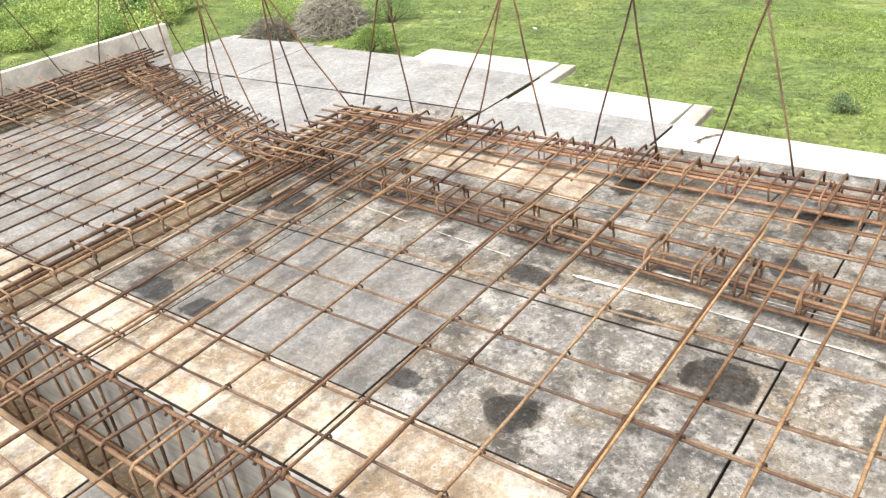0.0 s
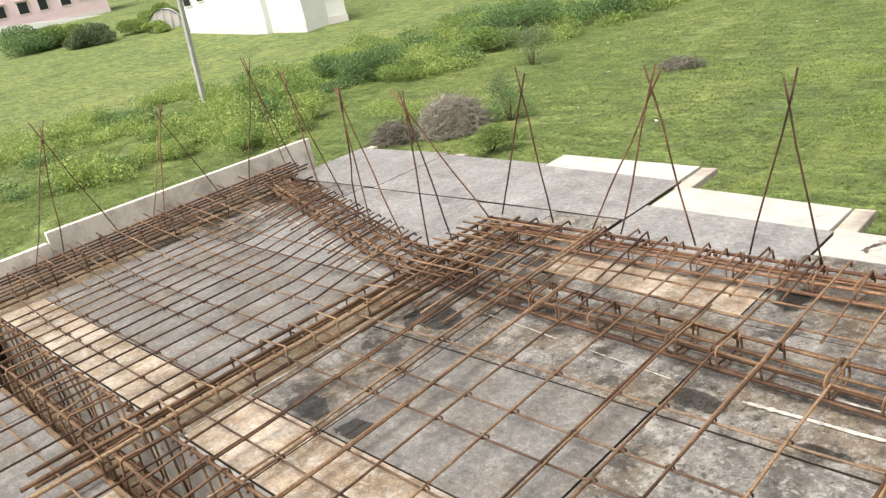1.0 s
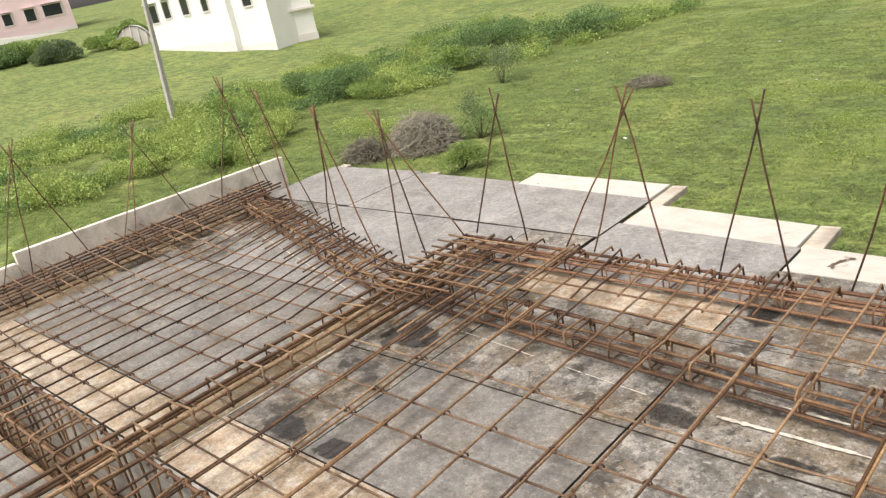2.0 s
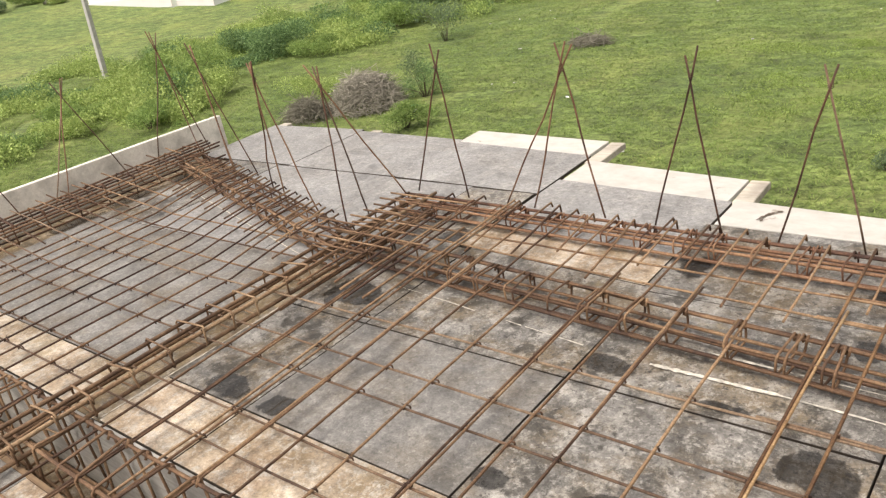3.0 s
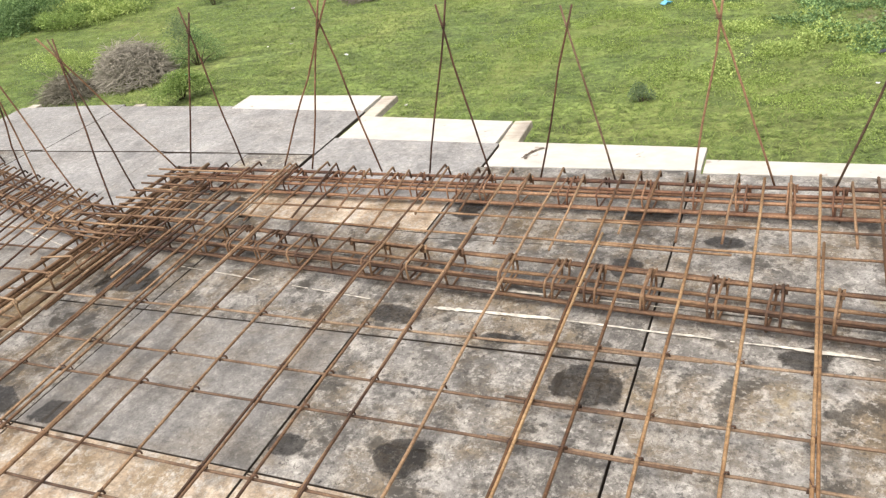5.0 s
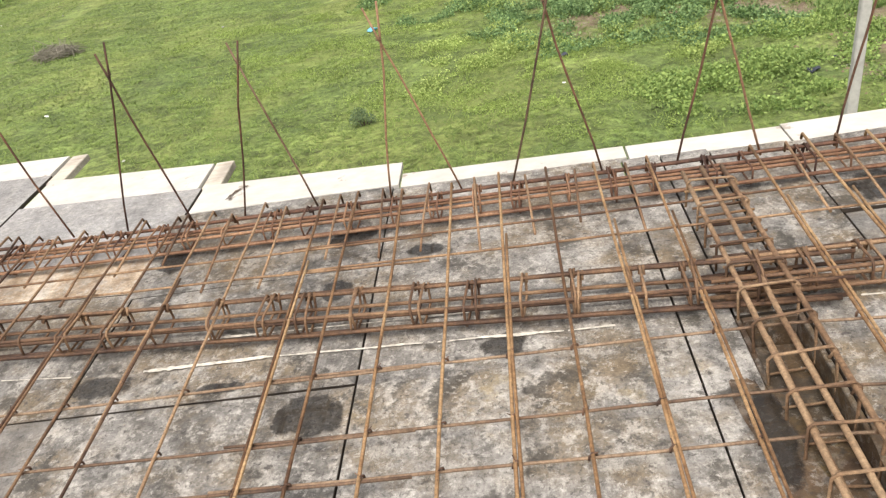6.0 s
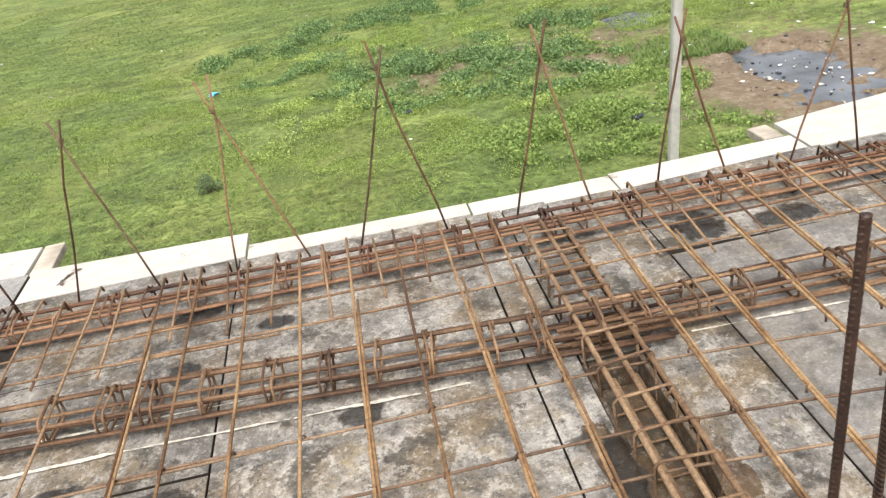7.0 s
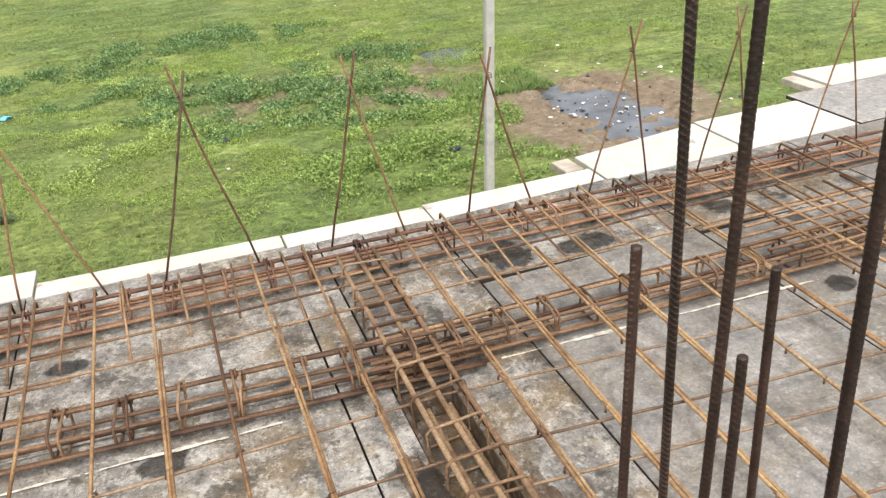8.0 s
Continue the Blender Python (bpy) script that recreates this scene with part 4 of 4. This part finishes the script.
def dry(x, y):
    k = math.hypot(x - 7.6, y - 9.8) + 3.4 * (0.5 + 0.5 * noise.noise((x * 0.9, y * 0.9, 4)))
    return k > 4.4 and noise.noise((x * 0.5, y * 0.5, 3)) > -0.35


grass("grass", "short grazed green grass of the field", 250000, (-36, 15, 1, 33), 0.058, GRASS, dry)
grass("reeds", "dark green reeds beside the pond", 750, (5.6, 7.5, 11.3, 12.7), 0.15, REED, lean=0.7)


def tufty(x, y):
    return noise.noise((x * 0.35, y * 0.6, 11)) + 0.7 * noise.noise((x * 1.6, y * 1.9, 5)) > 0.12 and dry(x, y)


grass("grass_tufts", "darker rank tufts standing in the grazed grass", 18000, (-34, 15, 2, 40), 0.08, TUFT, tufty, 0.8)
weeds("leafy_weeds", "dark green broad-leaved weeds spreading over the field",
      [(3.3, 13.2, 2.1, 1.8), (1.8, 14.0, 2.0, 1.3), (4.6, 12.0, 1.2, 1.1), (1.6, 12.4, 1.2, 0.8), (4.8, 15.4, 1.5, 1.0), (0.2, 15.6, 1.8, 0.8), (-1.5, 18.0, 2.5, 0.8), (2.0, 19.5, 3.0, 1.2)], 130000, 0.043, 0.36, LEAF_DARK)
weeds("low_plants", "bright yellow-green low plants in the grass",
      [(-3.4, 14.6, 2.2, 1.0), (-0.8, 13.6, 2.2, 1.2), (1.2, 11.6, 2.0, 1.0), (3.2, 10.8, 1.4, 0.9), (3.0, 17.0, 3.0, 1.2), (6.5, 17.5, 2.5, 1.0), (2.6, 12.6, 2.4, 2.0), (9.5, 14.5, 2.5, 1.2), (-5.0, 17.0, 3.0, 0.9), (0.5, 17.5, 4.0, 1.5), (4.5, 20.0, 4.0, 2.0), (3.6, 13.2, 3.0, 2.2), (0.0, 11.0, 3.0, 1.5), (2.2, 9.6, 2.4, 1.4), (7.0, 14.0, 2.0, 1.4), (-4.0, 13.0, 2.4, 1.0)], 290000, 0.024, 0.12, LEAF_LOW)
weeds("tall_weeds", "bright leafy clumps standing among the low weeds",
      [(x, y, random.uniform(0.25, 0.6), random.uniform(0.2, 0.45)) for x, y in ((random.uniform(-1.0, 5.8), random.uniform(10.6, 18.0)) for i in range(46)) if math.hypot(x - 7.6, y - 10) > 2.6], 60000, 0.034, 0.26, LEAF_LIGHT)
weeds("roadside_weeds", "tangled green weeds growing by the concrete pole",
      [(4.2, 9.3, 1.3, 1.3), (5.2, 8.4, 0.9, 0.8), (3.0, 9.3, 1.0, 0.8), (5.6, 10.6, 0.8, 0.9), (4.6, 10.8, 0.8, 0.7)], 42000, 0.042, 0.26, LEAF_MID)


def band(t, knots):
    for (a, u), (b, w) in zip(knots, knots[1:]):
        if a <= t <= b:
            return u + (w - u) * (t - a) / (b - a)
    return knots[-1][1]


def hedge(names, n, size):
    """A wide strip of scrub across the field, clump beside clump, with grassy gaps; one mesh a hue."""
    far_side = ((4, -38), (8, -38.5), (18, -39.5), (22, -36.5), (25, -35.0), (34, -34.0))
    near_side = ((4, -25), (8, -19.5), (10, -19.5), (14, -24.0), (17, -22.0), (21, -19.8), (34, -17.0))
    heaps = [([], []) for i in names]
    for i in range(n):
        y = random.uniform(4, 34)
        x = random.uniform(band(y, far_side), band(y, near_side))
        k = noise.noise((x * 0.16, y * 0.40, 21)) + 0.75 * noise.noise((x * 0.45, y * 0.8, 3))
        if k < 0.03:
            continue
        hue = 1.3 * noise.noise((x * 0.22, y * 0.45, 40)) + random.uniform(-0.12, 0.12)
        if y > 16:
            hue += 0.16
        vs, fs = heaps[0 if hue < 0.10 else 1 if hue < 0.34 else 2]
        r = random.uniform(0.25, 0.62)
        h = r * random.uniform(0.45, 1.2) * (0.65 + 2.3 * max(0.0, k))
        base = Vector((x, y, at_ground(x, y)))
        for j in range(int(280 * r)):
            d = rand_dir(0.5)
            q = random.random() ** 0.35
            p = base + Vector((d.x * r * q, d.y * r * q, max(0.02, h * (0.35 + 0.6 * d.z * q))))
            leaf(vs, fs, p, (d + rand_dir(0.2) * 0.8).normalized(), size * random.uniform(0.6, 1.5))
    for (name, label, material), (vs, fs) in zip(names, heaps):
        tagged(new(name, leaves_mesh(name, vs, fs, material)), label, "weeds", kind="stuff")


hedge((("hedge_growth", "strip of leafy yellow-green weeds and shrubs across the field", LEAF_LIGHT),
       ("far_growth", "mid-green weeds and low shrubs in the overgrown strip", LEAF_MID),
       ("dark_growth", "darker green scrub in the overgrown strip", LEAF_DARK)), 5200, 0.058)
for x, y, rx, ry, h, n, size, material, label in (
        (-11.75, 10.6, 0.8, 0.6, 0.7, 1600, 0.06, LEAF_MID, "small leafy green bush beside the brushwood"),
        (-13.1, 12.9, 0.7, 0.6, 1.1, 1300, 0.05, LEAF_DARK, "thin dark green shrub in the field"),
        (-1.93, 9.85, 0.22, 0.18, 0.36, 260, 0.05, LEAF_GREY, "tiny grey-green shrub alone in the grass"),
        (-17.5, 13.0, 1.4, 0.8, 0.8, 1500, 0.07, LEAF_LIGHT, "low sprawling yellow-green bush"),
        (-24.5, 13.2, 2.6, 1.6, 1.9, 3800, 0.11, LEAF_MID, "dense rounded green bush"),
        (-22.0, 12.2, 1.8, 1.3, 1.4, 2600, 0.10, LEAF_LIGHT, "dense leafy yellow-green bush in the field"),
        (-27.5, 12.5, 2.2, 1.5, 1.5, 2600, 0.11, LEAF_LIGHT, "dense leafy yellow-green bush in the field"),
        (-26.2, 14.9, 1.5, 1.0, 1.2, 1700, 0.10, LEAF_MID, "leafy green bush in the hedge strip"),
        (-26.0, 9.8, 1.4, 0.9, 1.0, 1500, 0.09, LEAF_MID, "leafy green bush in the hedge strip"),
        (-24.0, 8.5, 1.6, 1.0, 0.9, 1700, 0.09, LEAF_LIGHT, "low spreading yellow-green bush"),
        (-21.0, 9.6, 1.5, 1.0, 1.0, 1700, 0.09, LEAF_MID, "low spreading green bush"),
        (-26.0, 18.6, 3.0, 1.6, 1.8, 3600, 0.11, LEAF_DARK, "broad dark green bush in the field"),
        (-22.5, 18.0, 1.6, 1.0, 0.9, 1600, 0.10, LEAF_MID, "leafy green bush in the field"),
        (-22.5, 22.5, 2.4, 1.4, 1.2, 2300, 0.12, LEAF_MID, "wide green bush in the field"),
        (-25.0, 27.0, 3.0, 1.6, 1.9, 2800, 0.13, LEAF_DARK, "dark green thicket in the field"),
        (-20.5, 28.0, 2.6, 1.4, 1.6, 2300, 0.13, LEAF_DARK, "dark green thicket in the field"),
        (-30.5, 16.0, 2.2, 1.2, 1.0, 1800, 0.11, LEAF_MID, "row of green bushes by the pole"),
        (-89.0, 25.5, 4.6, 4.4, 3.2, 4200, 0.28, LEAF_DARK, "dark green bush before the houses"),
        (-80.0, 28.8, 3.2, 3.2, 2.4, 3400, 0.26, LEAF_GREY, "grey-green spiky bush before the houses"),
        (-86.0, 28.0, 3.0, 3.0, 2.6, 2400, 0.26, LEAF_MID, "leafy green bush before the houses"),
        (-80.0, 34.0, 2.6, 2.8, 2.0, 2400, 0.24, LEAF_MID, "leafy green bush before the houses"),
        (-84.0, 38.5, 2.6, 2.6, 2.2, 2400, 0.24, LEAF_MID, "green bush beside the pink house"),
        (-75.5, 33.5, 2.2, 1.6, 1.3, 1800, 0.20, LEAF_LIGHT, "low yellow-green bush before the houses")):
    bush(x, y, rx, ry, h, n, size, material, label, group="bushes in the field")
bush(-17.6, 19.4, 1.3, 1.3, 1.5, 800, 0.09, LEAF_GREY, "small sparse tree with thin stems in the field", "tree", "tree", lobes=11, trunk=0.35)
bush(-13.1, 12.9, 0.6, 0.6, 0.9, 300, 0.06, LEAF_GREY, "slender sapling with sparse leaves", "tree", "tree", lobes=5, trunk=0.5)


def brush_heap(x, y, rx, ry, h, n, material=TWIG):
    root_bm = bmesh.new()
    for i in range(n):
        a, k = random.uniform(0, 6.28), math.sqrt(random.random())
        c = Vector((rx * k * math.cos(a), ry * k * math.sin(a), h * (1 - k ** 3) * random.uniform(0.4, 1.0)))
        d = Vector((random.gauss(0, 1), random.gauss(0, 1), random.gauss(0, 0.45))).normalized() * random.uniform(0.15, 0.42)
        b = Vector((random.uniform(-0.1, 0.1), random.uniform(-0.1, 0.1), random.uniform(0, 0.12)))
        pts = [c - d, c + b, c + d]
        for p in pts:
            p.z = max(p.z, 0.01)
        tube(root_bm, pts, random.uniform(0.005, 0.011), 3, taper=0.5)
    ob = tagged(link_mesh("brushwood_heap", root_bm, material), "heap of dry thorny twigs on the grass", "brushwood heap", kind="stuff")
    ob.location = (x, y, at_ground(x, y))


brush_heap(-14.3, 12.0, 0.95, 0.85, 0.85, 1900)
brush_heap(-15.5, 11.0, 0.65, 0.5, 0.5, 700, TWIG_DARK)
brush_heap(-11.1, 17.9, 0.6, 0.35, 0.20, 240, TWIG_DARK)


# ---------------------------------------------------------------- poles, cable, houses
def pole(x, y, h, r0, r1, label, lean=(0, 0)):
    root = tagged(empty("power_pole", (x, y, at_ground(x, y))), label, "power pole", "concrete poles")
    bm = bmesh.new()
    s = [bm.verts.new((sx * r0, sy * r0 * 0.8, -0.3)) for sx, sy in ((-1, -1), (1, -1), (1, 1), (-1, 1))]
    t = [bm.verts.new((lean[0] * h + sx * r1, lean[1] * h + sy * r1 * 0.8, h)) for sx, sy in ((-1, -1), (1, -1), (1, 1), (-1, 1))]
    for k in range(4):
        bm.faces.new((s[k], s[(k + 1) % 4], t[(k + 1) % 4], t[k]))
    bm.faces.new(t)
    bmesh.ops.bevel(bm, geom=bm.edges[:], offset=0.015, segments=1, affect="EDGES")
    part("shaft", bm, CONCRETE, root)
    bm = bmesh.new()
    cx, cy = lean[0] * h, lean[1] * h
    box(bm, cx - 0.6, cx + 0.6, cy - 0.04, cy + 0.04, h - 0.5, h - 0.42)
    part("crossarm", bm, RUST_DARK, root)
    return root


pole(4.50, 7.57, 8.0, 0.064, 0.055, "grey concrete power pole standing below the slab edge", (0.034, -0.018))
pole(-33.4, 15.0, 8.0, 0.125, 0.085, "pale concrete power pole in the bushes", (0.03, 0.062))


def house(x, y, rot, w, d, h, wall_mat, label, wins, step=None):
    root = tagged(empty("house", (x, y, GROUND)), label, "house")
    root.matrix_basis = pose(x, y, GROUND + rise(x, y), 0, 0, rot)
    bm = bmesh.new()
    box(bm, -w / 2, w / 2, 0, d, -1.8, h)
    part("wall", bm, wall_mat, root)
    bm = bmesh.new()
    box(bm, -w / 2 - 0.25, w / 2 + 0.25, -0.25, d + 0.25, h + 0.004, h + 0.16)
    roof = part("roof", bm, HOUSE_BAND, root)
    bm = bmesh.new()
    for x0, x1, y0, y1 in ((-w / 2, w / 2, 0, 0.15), (-w / 2, w / 2, d - 0.15, d), (-w / 2, -w / 2 + 0.15, 0.15, d - 0.15), (w / 2 - 0.15, w / 2, 0.15, d - 0.15)):
        box(bm, x0, x1, y0, y1, h + 0.16, h + 0.75)
    part("parapet", bm, wall_mat, roof)
    bm = bmesh.new()
    box(bm, -w / 2 - 0.05, w / 2 + 0.05, -0.06, -0.004, -0.3, 0.5)
    part("plinth", bm, HOUSE_BAND, root)
    for wx, wz, ww, wh in wins:
        bm = bmesh.new()
        t = 0.09
        for x0, x1, z0, z1 in ((wx - ww / 2 - t, wx + ww / 2 + t, wz + wh, wz + wh + t), (wx - ww / 2 - t, wx + ww / 2 + t, wz - t, wz), (wx - ww / 2 - t, wx - ww / 2, wz, wz + wh), (wx + ww / 2, wx + ww / 2 + t, wz, wz + wh)):
            box(bm, x0, x1, -0.09, -0.004, z0, z1)
        win = part("window", bm, HOUSE_BAND, root)
        bm = bmesh.new()
        box(bm, wx - ww / 2, wx + ww / 2, -0.035, -0.006, wz, wz + wh)
        part("pane", bm, GLASS_DARK, win, "dark glass pane")
        bm = bmesh.new()
        box(bm, wx - ww / 2 - 0.2, wx + ww / 2 + 0.2, -0.5, -0.004, wz + wh + 0.2, wz + wh + 0.28)
        part("sunshade", bm, wall_mat, win)
    return root


house(-60.0, 32.0, -5, 14.5, 4, 6.8, HOUSE_WHITE, "white-painted flat-roofed house across the field", ((-6.0, 2.7, 1.5, 1.4), (-3.2, 2.9, 1.3, 1.3), (0.4, 2.9, 1.3, 1.3), (4.0, 2.9, 1.0, 1.0)))
house(-50.7, 31.9, 3, 4.2, 2.5, 5.5, HOUSE_WHITE, "white side wing of the house across the field", ((0.0, 3.2, 1.0, 1.0),))
house(-48.9, 33.9, 55, 3.4, 2, 2.2, HOUSE_WHITE, "low white annex beside the house", ())
house(-123.4, 35.5, 70, 26, 9, 8.0, HOUSE_PINK, "pink-painted house with small windows", ((-8, 2.1, 1.3, 1.5), (-4.5, 2.1, 1.3, 1.5), (-1.0, 2.1, 1.3, 1.5), (2.0, 2.1, 1.3, 1.5), (4.6, 2.1, 1.1, 1.5), (7.6, 2.1, 1.3, 1.6), (10.6, 2.3, 2.4, 1.5)))
bm = bmesh.new()
box(bm, -16, 12.5, 0, 0.3, -0.8, 1.1, 0.03)
ob = tagged(link_mesh("compound_wall", bm, HOUSE_WHITE), "low white compound wall before the pink house", "wall", kind="structure")
ob.matrix_basis = pose(-120.6, 34.5, GROUND + rise(-120.6, 34.5), 0, 5.5, 70)


def vaulted_hut(x, y, rot, r, depth):
    root = tagged(empty("hut", (x, y, GROUND)), "small grey arched hut beside the white house", "hut")
    root.matrix_basis = pose(x, y, GROUND + rise(x, y), 0, 0, rot)
    bm = bmesh.new()
    arc = [(r * math.cos(a), r * 1.15 * math.sin(a)) for a in (math.pi * i / 16 for i in range(17))]
    f = [bm.verts.new((px, 0, pz)) for px, pz in arc]
    k = [bm.verts.new((px, depth, pz)) for px, pz in arc]
    for i in range(16):
        bm.faces.new((f[i], k[i], k[i + 1], f[i + 1]))
    bm.faces.new(k)
    part("vault", bm, TARP, root)
    bm = bmesh.new()
    bm.faces.new([bm.verts.new((px * 0.95, 0.12, pz * 0.95)) for px, pz in arc])
    part("front", bm, HOUSE_BAND, root)
    for i in range(5):
        bm = bmesh.new()
        zx = (-0.8 + 0.4 * i) * r
        tube(bm, [(zx, 0.05, 0), (zx, 0.05, math.sqrt(max(0.05, r * r - zx * zx)) * 1.12)], 0.04, 5)
        part("rib", bm, TARP, root)


vaulted_hut(-75.5, 34.5, 60, 1.7, 2.5)


# ---------------------------------------------------------------- rubbish in the field
def scrap(x, y, size, material, label, category="litter"):
    bm = bmesh.new()
    n = 9
    ring = [bm.verts.new((size * math.cos(a) * random.uniform(0.5, 1.1), size * math.sin(a) * random.uniform(0.4, 0.9), random.uniform(-0.1, 0.35) * size)) for a in (2 * math.pi * i / n for i in range(n))]
    top = bm.verts.new((0, 0, size * random.uniform(0.25, 0.5)))
    bot = bm.verts.new((0, 0, -0.02))
    for k in range(n):
        bm.faces.new((ring[k], ring[(k + 1) % n], top))
        bm.faces.new((ring[(k + 1) % n], ring[k], bot))
    ob = tagged(link_mesh("litter", bm, material), label, category, "litter in the field")
    ob.matrix_basis = pose(x, y, max(at_ground(x, y) - pond_cut(x, y), GROUND - 0.085) + 0.012, 0, 0, random.uniform(0, 360))


scrap(-2.44, 15.35, 0.16, RUBBISH_BLUE, "crumpled blue plastic bag in the grass")
scrap(1.4, 11.64, 0.13, RUBBISH_DARK, "dark blue rag in the grass")
scrap(-12.75, 12.1, 0.18, BOTTLE_GREEN, "green plastic scrap by the brushwood")
scrap(-12.4, 11.7, 0.16, RUBBISH_WHITE, "whitish stone beside the bush")
scrap(4.67, 9.26, 0.16, RUBBISH_DARK, "dark lump in the weeds")
for i in range(130):
    a, k = random.uniform(0, 6.28), random.uniform(0.2, 2.5)
    x, y = 7.6 + k * math.cos(a), 9.8 + 1.2 * k * math.sin(a)
    scrap(x, y, 0.014 + 0.055 * random.random() ** 3, random.choice((RUBBISH_WHITE, RUBBISH_GREY, RUBBISH_GREY, RUBBISH_DARK, RUBBISH_DARK)), "small piece of plastic rubbish by the pond")
for i in range(50):
    x, y = random.uniform(-20, 16), random.uniform(8, 26)
    scrap(x, y, 0.02 + 0.055 * random.random() ** 2, random.choice((RUBBISH_WHITE, RUBBISH_GREY)), "small white scrap in the grass")
# clods and crumbs of earth on the bare ground by the water
bm = bmesh.new()
for i in range(900):
    a, k = random.uniform(0, 6.28), random.uniform(0.6, 3.2)
    x, y = 7.5 + k * math.cos(a), 9.9 + 1.15 * k * math.sin(a)
    if pond_cut(x, y) > 0.07 and random.random() < 0.85:
        continue
    z = max(at_ground(x, y) - pond_cut(x, y), GROUND - 0.085)
    r = 0.012 + 0.04 * random.random() ** 3
    vs = [bm.verts.new((x + r * random.uniform(0.6, 1.5) * math.cos(q), y + r * random.uniform(0.6, 1.5) * math.sin(q), z - 0.004)) for q in (0.2, 1.5, 2.8, 4.0, 5.2)]
    t = bm.verts.new((x, y, z + r * random.uniform(0.4, 0.9)))
    for q in range(5):
        bm.faces.new((vs[q], vs[(q + 1) % 5], t))
tagged(link_mesh("earth_clods", bm, CLOD), "brown clods and crumbs of earth round the pond", "earth clods", kind="stuff")
